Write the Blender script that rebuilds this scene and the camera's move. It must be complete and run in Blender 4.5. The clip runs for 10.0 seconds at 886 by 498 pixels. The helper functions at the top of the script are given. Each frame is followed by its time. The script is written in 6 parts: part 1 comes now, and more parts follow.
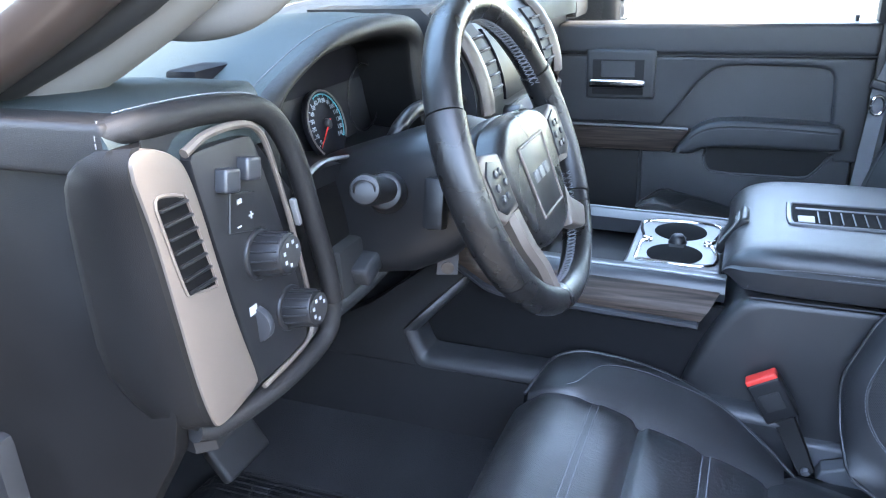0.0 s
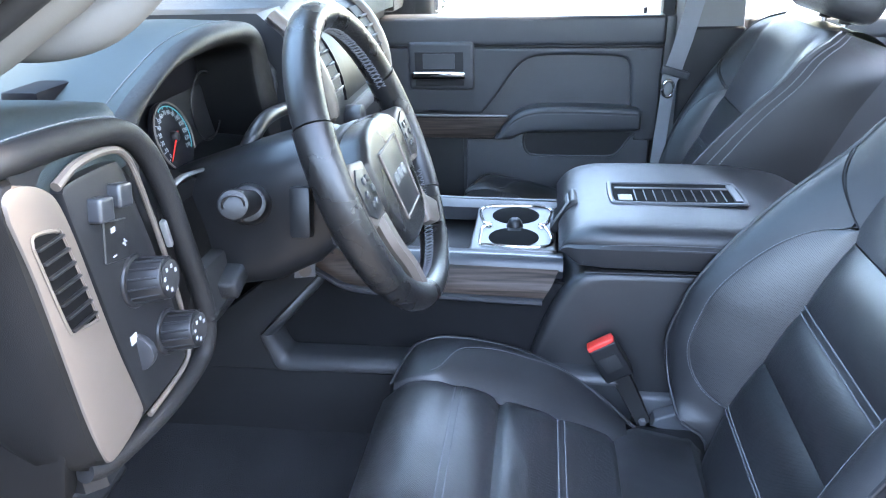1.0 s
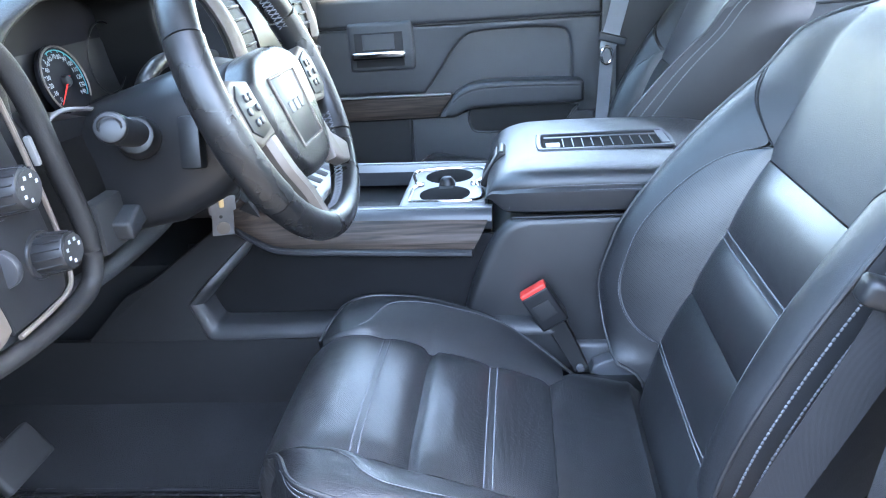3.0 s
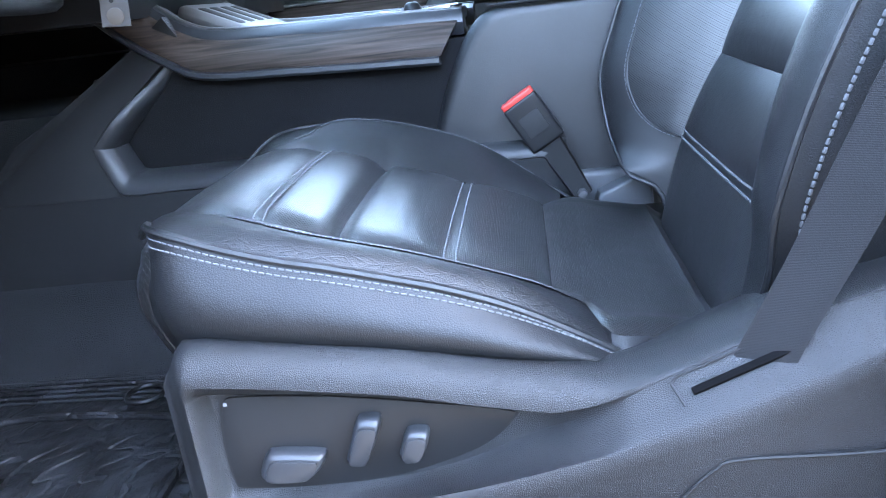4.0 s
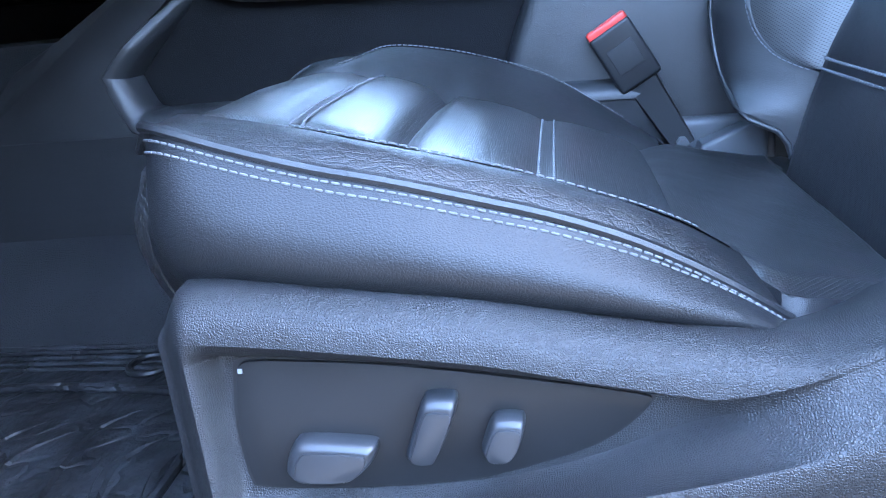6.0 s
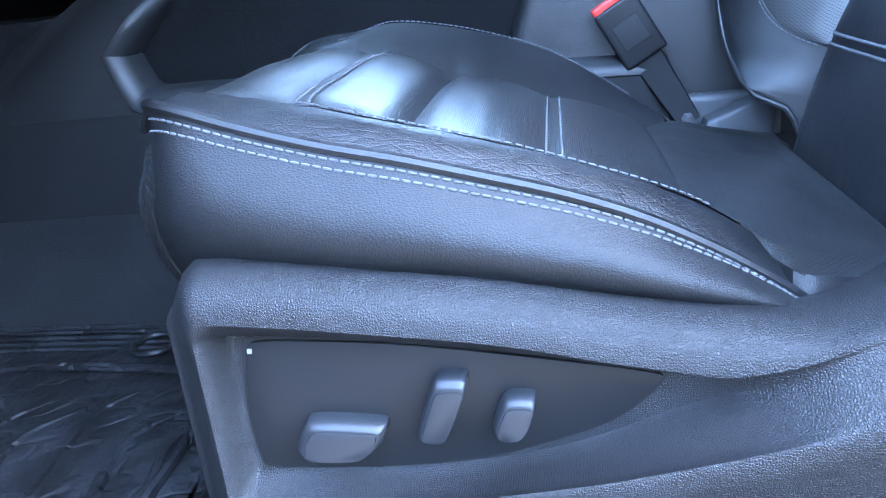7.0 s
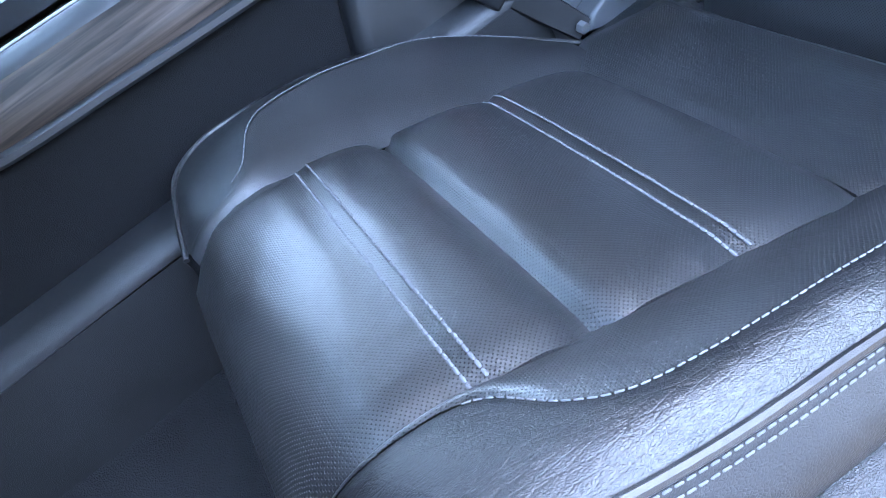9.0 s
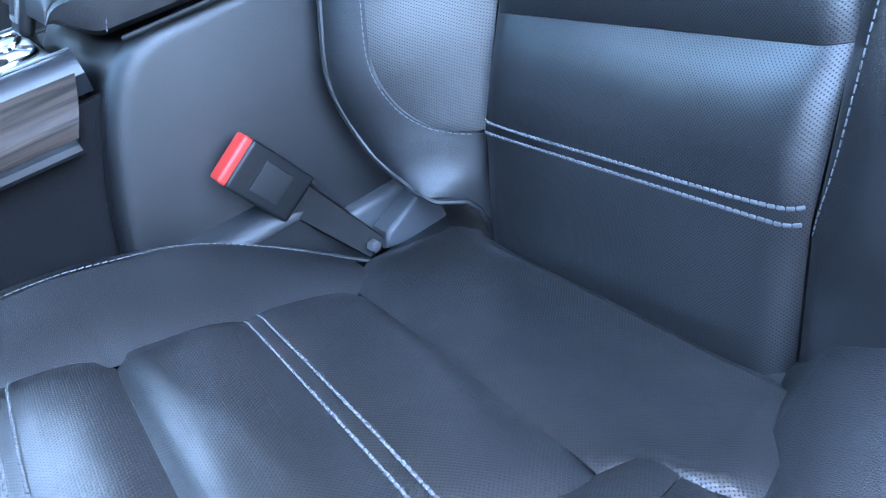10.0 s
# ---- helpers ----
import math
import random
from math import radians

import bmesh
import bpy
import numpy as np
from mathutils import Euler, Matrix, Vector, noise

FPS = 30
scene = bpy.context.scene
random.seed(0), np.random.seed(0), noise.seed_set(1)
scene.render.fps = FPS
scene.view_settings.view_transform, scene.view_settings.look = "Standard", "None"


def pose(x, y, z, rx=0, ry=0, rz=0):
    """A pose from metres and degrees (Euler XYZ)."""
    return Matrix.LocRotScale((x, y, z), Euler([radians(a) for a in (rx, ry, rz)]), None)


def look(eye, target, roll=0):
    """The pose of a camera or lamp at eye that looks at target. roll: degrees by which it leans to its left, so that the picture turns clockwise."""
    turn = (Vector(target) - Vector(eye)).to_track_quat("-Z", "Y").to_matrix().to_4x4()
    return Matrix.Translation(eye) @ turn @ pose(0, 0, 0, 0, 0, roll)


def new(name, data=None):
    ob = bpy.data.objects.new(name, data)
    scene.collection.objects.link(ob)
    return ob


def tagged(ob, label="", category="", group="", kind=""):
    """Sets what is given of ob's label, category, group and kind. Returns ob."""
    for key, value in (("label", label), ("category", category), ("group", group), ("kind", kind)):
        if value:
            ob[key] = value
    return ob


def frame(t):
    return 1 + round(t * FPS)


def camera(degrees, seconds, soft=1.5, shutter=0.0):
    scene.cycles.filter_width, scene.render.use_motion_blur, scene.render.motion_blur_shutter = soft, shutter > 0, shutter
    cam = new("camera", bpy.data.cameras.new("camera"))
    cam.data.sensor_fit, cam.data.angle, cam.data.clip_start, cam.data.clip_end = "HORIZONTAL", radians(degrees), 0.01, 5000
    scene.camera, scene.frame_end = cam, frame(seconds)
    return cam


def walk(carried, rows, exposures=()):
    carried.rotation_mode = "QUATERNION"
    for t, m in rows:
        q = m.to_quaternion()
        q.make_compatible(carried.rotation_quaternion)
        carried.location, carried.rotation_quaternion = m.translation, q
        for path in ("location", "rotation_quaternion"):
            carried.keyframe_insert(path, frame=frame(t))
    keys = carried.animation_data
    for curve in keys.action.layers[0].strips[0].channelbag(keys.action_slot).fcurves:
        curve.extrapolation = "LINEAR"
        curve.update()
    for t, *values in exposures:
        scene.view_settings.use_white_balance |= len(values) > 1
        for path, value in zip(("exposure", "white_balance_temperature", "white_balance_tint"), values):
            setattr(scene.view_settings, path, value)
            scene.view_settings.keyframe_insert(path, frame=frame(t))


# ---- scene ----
cam = camera(60.7, 10.0, soft=1.1)
PATH = [
    (0, (0.009, -1.26, 1.007), (-0.704, 0.455, 0.266), -2.4),
    (0.5, (-0.017, -1.276, 1.042), (-0.443, 0.518, 0.267), -1.9),
    (1, (-0.036, -1.295, 1.037), (-0.286, 0.524, 0.245), -1.6),
    (1.5, (-0.029, -1.299, 1.036), (-0.209, 0.529, 0.245), -1.8),
    (2, (-0.024, -1.301, 1.035), (-0.174, 0.53, 0.243), -1.8),
    (2.2, (-0.023, -1.301, 1.035), (-0.167, 0.53, 0.243), -1.8),
    (3.3, (0.081, -1.31, 0.823), (-0.156, 0.537, 0.093), -5.4),
    (3.5, (0.086, -1.275, 0.736), (-0.144, 0.57, -0.003), -6.2),
    (4, (0.077, -1.176, 0.555), (-0.176, 0.703, -0.082), -7.1),
    (4.5, (0.037, -1.1, 0.499), (-0.257, 0.791, -0.082), -7.1),
    (5, (0.019, -1.059, 0.477), (-0.295, 0.821, -0.129), -6.4),
    (5.5, (0.017, -1.05, 0.471), (-0.305, 0.82, -0.16), -5.8),
    (7, (0.008, -1.047, 0.471), (-0.31, 0.801, -0.224), -6.0),
    (7.2, (0.003, -1.044, 0.472), (-0.305, 0.787, -0.272), -9.6),
    (7.5, (-0.059, -1.026, 0.539), (-0.258, 0.742, -0.375), -17.5),
    (8, (-0.187, -0.914, 0.672), (-0.204, 0.733, -0.463), -29.3),
    (8.5, (-0.203, -0.852, 0.681), (-0.12, 0.714, -0.56), -33.1),
    (9, (-0.157, -0.842, 0.664), (0.04, 0.7, -0.594), -33.7),
    (9.5, (-0.108, -0.835, 0.645), (0.306, 0.699, -0.569), -29.0),
    (10, (-0.055, -0.829, 0.632), (0.653, 0.727, -0.408), -19.7),
]
EXPOSURES = [(0.0, 5.40, 7150, 13), (2.2, 5.76, 7250, 13), (3.5, 5.84, 7250, 11), (4.5, 5.80, 6600, 11), (7.0, 5.70, 5950, 10), (8.0, 5.92, 6400, 10), (9.2, 5.97, 6700, 12), (10.0, 6.04, 6350, 9)]
walk(cam, [(t, look(eye, target, roll)) for t, eye, target, roll in PATH], EXPOSURES)

# ---- world and light ----
world = bpy.data.worlds.new("sky")
scene.world = world
world.use_nodes = True
SUN_EL, SUN_AZ = 60.0, 12.0          # the sun stands behind the truck, a little towards the passenger side
wn = world.node_tree.nodes
sky = wn.new("ShaderNodeTexSky")
sky.sky_type, sky.sun_disc = "NISHITA", False
sky.sun_elevation, sky.sun_rotation = radians(SUN_EL), radians(90 - SUN_AZ)
wn["Background"].inputs[1].default_value = 0.15
world.node_tree.links.new(sky.outputs[0], wn["Background"].inputs[0])
sun_data = bpy.data.lights.new("sun", "SUN")
sun_data.energy, sun_data.angle, sun_data.color = 1.3, radians(12), (1.0, 0.95, 0.88)
sun = new("sun", sun_data)
ce = math.cos(radians(SUN_EL))
sun.matrix_world = look((ce * math.cos(radians(SUN_AZ)) * 9, ce * math.sin(radians(SUN_AZ)) * 9, math.sin(radians(SUN_EL)) * 9), (0, 0, 0))


# ---- materials ----
def material(name, base, rough=0.5, metal=0.0, bumps=(), spots=None, coat=0.0, spec=0.5, sheen=0.0, coat_rough=0.03):
    """bumps: rows of (kind, scale, strength, distance); spots: (scale, second colour, amount) of large uneven wear."""
    m = bpy.data.materials.new(name)
    m.use_nodes = True
    nt = m.node_tree
    b = nt.nodes["Principled BSDF"]
    b.inputs["Base Color"].default_value = (*base, 1)
    b.inputs["Roughness"].default_value = rough
    b.inputs["Metallic"].default_value = metal
    b.inputs["Coat Weight"].default_value = coat
    b.inputs["Coat Roughness"].default_value = coat_rough
    b.inputs["Specular IOR Level"].default_value = spec
    b.inputs["Sheen Weight"].default_value = sheen
    co = nt.nodes.new("ShaderNodeTexCoord")
    if spots:
        n = nt.nodes.new("ShaderNodeTexNoise")
        n.inputs["Scale"].default_value, n.inputs["Detail"].default_value = spots[0], 6
        nt.links.new(co.outputs["Object"], n.inputs["Vector"])
        r = nt.nodes.new("ShaderNodeMapRange")
        r.inputs[1].default_value, r.inputs[2].default_value, r.inputs[4].default_value = 0.42, 0.68, spots[2]
        nt.links.new(n.outputs["Fac"], r.inputs[0])
        mix = nt.nodes.new("ShaderNodeMix")
        mix.data_type = "RGBA"
        mix.inputs[6].default_value, mix.inputs[7].default_value = (*base, 1), (*spots[1], 1)
        nt.links.new(r.outputs[0], mix.inputs[0])
        nt.links.new(mix.outputs[2], b.inputs["Base Color"])
        r2 = nt.nodes.new("ShaderNodeMapRange")
        r2.inputs[3].default_value, r2.inputs[4].default_value = rough - 0.08, rough + 0.08
        nt.links.new(n.outputs["Fac"], r2.inputs[0])
        nt.links.new(r2.outputs[0], b.inputs["Roughness"])
    last = hole = None
    for kind, scale, strength, dist in bumps:
        if kind in ("crease", "grain", "fold"):
            t = None
            mp = nt.nodes.new("ShaderNodeMapping")
            mp.inputs["Rotation"].default_value = (0.0, 0.0, radians(52))
            mp.inputs["Scale"].default_value = {"crease": (scale * 0.22, scale, scale * 0.5), "grain": (scale * 0.55, scale, scale * 0.8), "fold": (scale, scale * 0.14, scale * 0.6)}[kind]
            nt.links.new(co.outputs["Object"], mp.inputs[0])
            vo = nt.nodes.new("ShaderNodeTexVoronoi")
            vo.feature = "DISTANCE_TO_EDGE"
            vo.inputs["Scale"].default_value = 1.0
            nt.links.new(mp.outputs[0], vo.inputs["Vector"])
            mr = nt.nodes.new("ShaderNodeMapRange")
            mr.interpolation_type = "SMOOTHSTEP"
            mr.inputs[1].default_value, mr.inputs[2].default_value = 0.0, 0.28 if kind == "grain" else 0.12
            nt.links.new(vo.outputs["Distance"], mr.inputs[0])
            out = mr.outputs[0]
        elif kind == "pebble":
            t = nt.nodes.new("ShaderNodeTexVoronoi")
            t.feature = "DISTANCE_TO_EDGE"
            mr = nt.nodes.new("ShaderNodeMapRange")
            mr.interpolation_type = "SMOOTHSTEP"
            mr.inputs[1].default_value, mr.inputs[2].default_value = 0.0, 0.30
            t.inputs["Randomness"].default_value = 0.8
            nt.links.new(t.outputs["Distance"], mr.inputs[0])
            out = mr.outputs[0]
        elif kind == "crackle":
            t = None
            mp = nt.nodes.new("ShaderNodeMapping")
            mp.inputs["Scale"].default_value = (scale, scale, scale)
            nt.links.new(co.outputs["Object"], mp.inputs[0])
            ns = nt.nodes.new("ShaderNodeTexNoise")
            ns.inputs["Scale"].default_value, ns.inputs["Detail"].default_value, ns.inputs["Roughness"].default_value = 1.0, 2, 0.45
            nt.links.new(mp.outputs[0], ns.inputs["Vector"])
            sb, ab, mr = nt.nodes.new("ShaderNodeMath"), nt.nodes.new("ShaderNodeMath"), nt.nodes.new("ShaderNodeMapRange")
            sb.operation, ab.operation = "SUBTRACT", "ABSOLUTE"
            sb.inputs[1].default_value = 0.5
            mr.inputs[1].default_value, mr.inputs[2].default_value = 0.0, 0.035
            nt.links.new(ns.outputs["Fac"], sb.inputs[0])
            nt.links.new(sb.outputs[0], ab.inputs[0])
            nt.links.new(ab.outputs[0], mr.inputs[0])
            out = mr.outputs[0]
        elif kind.startswith("wave"):
            t = nt.nodes.new("ShaderNodeTexWave")
            t.bands_direction = kind[4].upper()
            t.inputs["Distortion"].default_value = 0.3
            out = t.outputs["Fac"]
        elif kind in ("dots", "back_dots"):
            t = None
            pr = nt.nodes.new("ShaderNodeSeparateXYZ")
            nt.links.new(co.outputs["Object"], pr.inputs[0])
            terms = []
            for ax in ((0, 1) if kind == "dots" else (1, 2)):
                mu = nt.nodes.new("ShaderNodeMath")
                mu.operation = "MULTIPLY"
                mu.inputs[1].default_value = scale * 2 * math.pi
                nt.links.new(pr.outputs[ax], mu.inputs[0])
                si = nt.nodes.new("ShaderNodeMath")
                si.operation = "SINE"
                nt.links.new(mu.outputs[0], si.inputs[0])
                terms.append(si)
            ad = nt.nodes.new("ShaderNodeMath")
            ad.operation = "MULTIPLY"
            nt.links.new(terms[0].outputs[0], ad.inputs[0])
            nt.links.new(terms[1].outputs[0], ad.inputs[1])
            mr = nt.nodes.new("ShaderNodeMapRange")
            mr.inputs[1].default_value, mr.inputs[2].default_value = 0.35, 0.9
            mr.inputs[3].default_value, mr.inputs[4].default_value = 1.0, 0.0
            nt.links.new(ad.outputs[0], mr.inputs[0])
            out = mr.outputs[0]
            hole = out
        else:
            t = nt.nodes.new("ShaderNodeTexNoise")
            t.inputs["Detail"].default_value = 4
            out = t.outputs["Fac"]
        if t:
            t.inputs["Scale"].default_value = scale
            nt.links.new(co.outputs["Object"], t.inputs["Vector"])
        bp = nt.nodes.new("ShaderNodeBump")
        bp.invert = strength < 0
        bp.inputs["Strength"].default_value, bp.inputs["Distance"].default_value = abs(strength), dist
        nt.links.new(out, bp.inputs["Height"])
        if last:
            nt.links.new(last.outputs[0], bp.inputs["Normal"])
        last = bp
    if last:
        nt.links.new(last.outputs[0], b.inputs["Normal"])
    if hole:
        dark = nt.nodes.new("ShaderNodeMix")
        dark.data_type = "RGBA"
        dark.inputs[6].default_value = (0.008, 0.008, 0.0086, 1)
        nt.links.new(hole, dark.inputs[0])
        nt.links.new(mix.outputs[2], dark.inputs[7])
        nt.links.new(dark.outputs[2], b.inputs["Base Color"])
        gloss = nt.nodes.new("ShaderNodeMath")
        gloss.operation = "MULTIPLY_ADD"
        gloss.inputs[1].default_value, gloss.inputs[2].default_value = 0.8 * spec, 0.2 * spec
        nt.links.new(hole, gloss.inputs[0])
        nt.links.new(gloss.outputs[0], b.inputs["Specular IOR Level"])
    return m


LEATHER = material("black_leather", (0.0115, 0.0118, 0.0128), 0.33, spec=0.55, bumps=(("noise", 60, 0.15, 0.002), ("pebble", 950, 0.35, 0.0003)), spots=(9, (0.021, 0.0215, 0.023), 0.6))
BACKPERF = material("perforated_back_leather", (0.0095, 0.0097, 0.0105), 0.36, spec=0.75, coat=0.15, coat_rough=0.33, bumps=(("noise", 60, 0.2, 0.002), ("back_dots", 430, 0.3, 0.0003)), spots=(9, (0.0155, 0.0159, 0.0171), 0.6))
PERFORATED = material("perforated_leather", (0.0078, 0.008, 0.0087), 0.38, spec=1.0, coat=0.38, coat_rough=0.36, bumps=(("noise", 45, 0.35, 0.003), ("fold", 150, 0.22, 0.0005), ("noise", 420, 0.30, 0.0008), ("dots", 345, 1.0, 0.0008)), spots=(9, (0.0145, 0.0149, 0.0161), 0.6))
SEATPLAIN = material("plain_seat_leather", (0.0095, 0.0097, 0.0105), 0.40, spec=0.6, bumps=(("noise", 60, 0.2, 0.002), ("pebble", 800, 0.35, 0.0003)), spots=(9, (0.024, 0.0245, 0.026), 0.6))
BACKTOP = material("upper_back_leather", (0.021, 0.0218, 0.0235), 0.48, spec=0.55, bumps=(("noise", 60, 0.2, 0.002), ("pebble", 700, 0.5, 0.0004)), spots=(9, (0.028, 0.029, 0.031), 0.6))
PLATEMAT = material("satin_switch_plate", (0.0125, 0.0125, 0.0131), 0.45, spec=0.28, bumps=(("noise", 500, 0.1, 0.0003),), spots=(20, (0.014, 0.014, 0.0148), 0.5))
WORN = material("creased_leather", (0.0095, 0.0097, 0.0106), 0.37, spec=0.5, bumps=(("noise", 60, 0.25, 0.0022), ("crease", 240, 0.28, 0.0005), ("grain", 900, 0.38, 0.0004)), spots=(14, (0.0145, 0.0149, 0.016), 0.7))
SKIRT = material("side_leather", (0.0112, 0.0115, 0.0125), 0.42, spec=0.33, bumps=(("noise", 70, 0.25, 0.002), ("grain", 880, 0.32, 0.0004)), spots=(9, (0.015, 0.0155, 0.0168), 0.6))
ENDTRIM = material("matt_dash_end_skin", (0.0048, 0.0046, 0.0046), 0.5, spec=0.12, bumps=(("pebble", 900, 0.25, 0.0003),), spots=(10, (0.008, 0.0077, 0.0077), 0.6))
# teal base colour holds the sky light that falls through the windscreen
DASHTOP = material("sky_tinted_dash_top_skin", (0.0175, 0.0262, 0.0272), 0.6, spec=0.32, bumps=(("pebble", 950, 0.5, 0.0003),), spots=(8, (0.020, 0.028, 0.029), 0.5))
PLASTIC = material("grained_black_plastic", (0.0125, 0.0129, 0.0141), 0.42, spec=0.46, bumps=(("noise", 300, 0.08, 0.0006), ("pebble", 740, 0.68, 0.0004)), spots=(12, (0.019, 0.020, 0.022), 0.6))
SMOOTH = material("smooth_black_plastic", (0.009, 0.0092, 0.0099), 0.38, spec=0.28, bumps=(("noise", 500, 0.1, 0.0004),), spots=(15, (0.014, 0.014, 0.016), 0.5))
# darker copy of the soft dash skin, with the hood lip's shade painted in
LIPSKIN = material("shade_darkened_lip_skin", (0.0085, 0.0082, 0.0084), 0.5, spec=0.22, bumps=(("pebble", 950, 0.4, 0.0003),), spots=(8, (0.011, 0.0105, 0.0108), 0.5))
SOFT = material("soft_dash_skin", (0.017, 0.0175, 0.0188), 0.42, spec=0.45, bumps=(("pebble", 950, 0.5, 0.0003),), spots=(8, (0.019, 0.021, 0.022), 0.5))
DARKTRIM = material("matt_black_trim", (0.0105, 0.0107, 0.0115), 0.55, spec=0.22, bumps=(("pebble", 800, 0.4, 0.0004),), spots=(10, (0.016, 0.0164, 0.0175), 0.6))
# pocket lining darker than the carpet, to paint in the shade of the hollow
POCKETSHADE = material("shade_darkened_pocket_lining", (0.0085, 0.0085, 0.0092), 0.95, bumps=(("noise", 900, 0.6, 0.001),), spots=(20, (0.008, 0.008, 0.0085), 0.6), spec=0.1)
SWITCH = material("grey_switch_plastic", (0.019, 0.0205, 0.0235), 0.36, bumps=(("noise", 700, 0.1, 0.0003),), spots=(30, (0.025, 0.027, 0.030), 0.5))
# lip plastic paler than its panel: light on the upward bevel is painted in
POCKETLIP = material("lit_bevel_lip_plastic", (0.018, 0.0186, 0.0203), 0.42, spec=0.45, bumps=(("noise", 300, 0.15, 0.0006), ("pebble", 800, 0.3, 0.0003)), spots=(12, (0.027, 0.028, 0.030), 0.6))
SWITCHLIGHT = material("dull_grey_metal", (0.11, 0.11, 0.115), 0.5, 0.4, spots=(60, (0.08, 0.08, 0.085), 0.6))
SILVER = material("satin_silver_trim", (0.090, 0.073, 0.061), 0.48, 0.25, bumps=(("noise", 600, 0.06, 0.0003),), spots=(10, (0.080, 0.066, 0.056), 0.6))
BRIGHT = material("bright_silver_plastic", (0.20, 0.198, 0.196), 0.44, 0.6, spots=(12, (0.19, 0.188, 0.187), 0.5))
CHROME = material("chrome", (0.75, 0.76, 0.78), 0.12, 1.0, spots=(20, (0.65, 0.66, 0.68), 0.4))
RED = material("red_plastic", (0.65, 0.035, 0.025), 0.4, spots=(40, (0.5, 0.03, 0.02), 0.5))
NEEDLE = material("red_needle", (0.8, 0.03, 0.02), 0.4)
THREAD = material("grey_thread", (0.10, 0.1025, 0.109), 0.8, bumps=(("noise", 2500, 0.4, 0.0003),))
# black for solid caps that paint the shade inside wells, slots and the vent
VOID = material("painted_opening_shade", (0.003, 0.003, 0.0033), 0.8, spec=0.05)
CARPET = material("dark_carpet", (0.0138, 0.0143, 0.0156), 0.95, bumps=(("noise", 700, 1.0, 0.003),), spots=(7, (0.022, 0.0231, 0.025), 0.8), spec=0.2)
MATM = material("dusty_rubber_mat", (0.0075, 0.0075, 0.0082), 0.48, bumps=(("noise", 24, 0.9, 0.012), ("crackle", 16, 0.5, 0.004), ("noise", 300, 0.2, 0.001)), spots=(22, (0.021, 0.0221, 0.0247), 0.8), spec=0.25)
TRIMGREY = material("light_grey_pillar_trim", (0.13, 0.125, 0.119), 0.75, bumps=(("noise", 500, 0.2, 0.0006),), spots=(6, (0.115, 0.11, 0.105), 0.6))
HEADLINER = material("grey_headliner_cloth", (0.34, 0.33, 0.31), 0.95, bumps=(("noise", 900, 0.4, 0.001),), spots=(4, (0.31, 0.30, 0.29), 0.6))
BELT = material("woven_belt", (0.0085, 0.0087, 0.0096), 0.75, spec=0.25, bumps=(("wavez", 330, 0.25, 0.0005), ("noise", 1200, 0.5, 0.0005)), spots=(20, (0.013, 0.0133, 0.0145), 0.5))
BELTGREY = material("grey_woven_belt", (0.16, 0.165, 0.175), 0.75, bumps=(("wavez", 260, 0.4, 0.0008),), spots=(14, (0.2, 0.2, 0.21), 0.5))
PAINT = material("dark_bronze_truck_paint", (0.035, 0.024, 0.019), 0.3, coat=0.6, spots=(3, (0.030, 0.021, 0.017), 0.5))
SCREEN = material("dark_display_glass", (0.006, 0.006, 0.008), 0.45, spec=0.08, spots=(20, (0.01, 0.01, 0.012), 0.5))
WHITEINK = material("white_print", (0.22, 0.225, 0.235), 0.6)
TEALINK = material("teal_print", (0.035, 0.20, 0.215), 0.6)
CONCRETE = material("weathered_asphalt", (0.062, 0.060, 0.057), 0.9, bumps=(("noise", 40, 0.4, 0.004),), spots=(0.6, (0.048, 0.047, 0.045), 0.8))
RUBBER = material("black_rubber_seal", (0.007, 0.007, 0.0075), 0.7, bumps=(("noise", 200, 0.2, 0.001),))
WALNUT = material("dark_wood_trim", (0.045, 0.034, 0.028), 0.55, spec=0.2, coat=0.03, bumps=(("noise", 90, 0.2, 0.001),))


def wood_grain(m):
    nt = m.node_tree
    co, mp, n = (nt.nodes.new(k) for k in ("ShaderNodeTexCoord", "ShaderNodeMapping", "ShaderNodeTexNoise"))
    mp.inputs["Scale"].default_value = (7, 60, 190)
    n.inputs["Scale"].default_value, n.inputs["Detail"].default_value, n.inputs["Distortion"].default_value = 1.0, 7, 0.6
    ramp = nt.nodes.new("ShaderNodeValToRGB")
    ramp.color_ramp.elements[0].position, ramp.color_ramp.elements[1].position = 0.36, 0.66
    ramp.color_ramp.elements[0].color, ramp.color_ramp.elements[1].color = (0.016, 0.012, 0.010, 1), (0.062, 0.044, 0.035, 1)
    nt.links.new(co.outputs["Object"], mp.inputs[0])
    nt.links.new(mp.outputs[0], n.inputs["Vector"])
    nt.links.new(n.outputs["Fac"], ramp.inputs[0])
    nt.links.new(ramp.outputs[0], nt.nodes["Principled BSDF"].inputs["Base Color"])


wood_grain(WALNUT)


def glass_material(name, tint, rough=0.0):
    m = bpy.data.materials.new(name)
    m.use_nodes = True
    nt = m.node_tree
    nt.nodes.remove(nt.nodes["Principled BSDF"])
    tr, gl, fr, mx = (nt.nodes.new(k) for k in ("ShaderNodeBsdfTransparent", "ShaderNodeBsdfGlossy", "ShaderNodeFresnel", "ShaderNodeMixShader"))
    tr.inputs[0].default_value = (*tint, 1)
    gl.inputs["Roughness"].default_value = rough
    nt.links.new(fr.outputs[0], mx.inputs[0])
    nt.links.new(tr.outputs[0], mx.inputs[1])
    nt.links.new(gl.outputs[0], mx.inputs[2])
    nt.links.new(mx.outputs[0], nt.nodes["Material Output"].inputs[0])
    return m


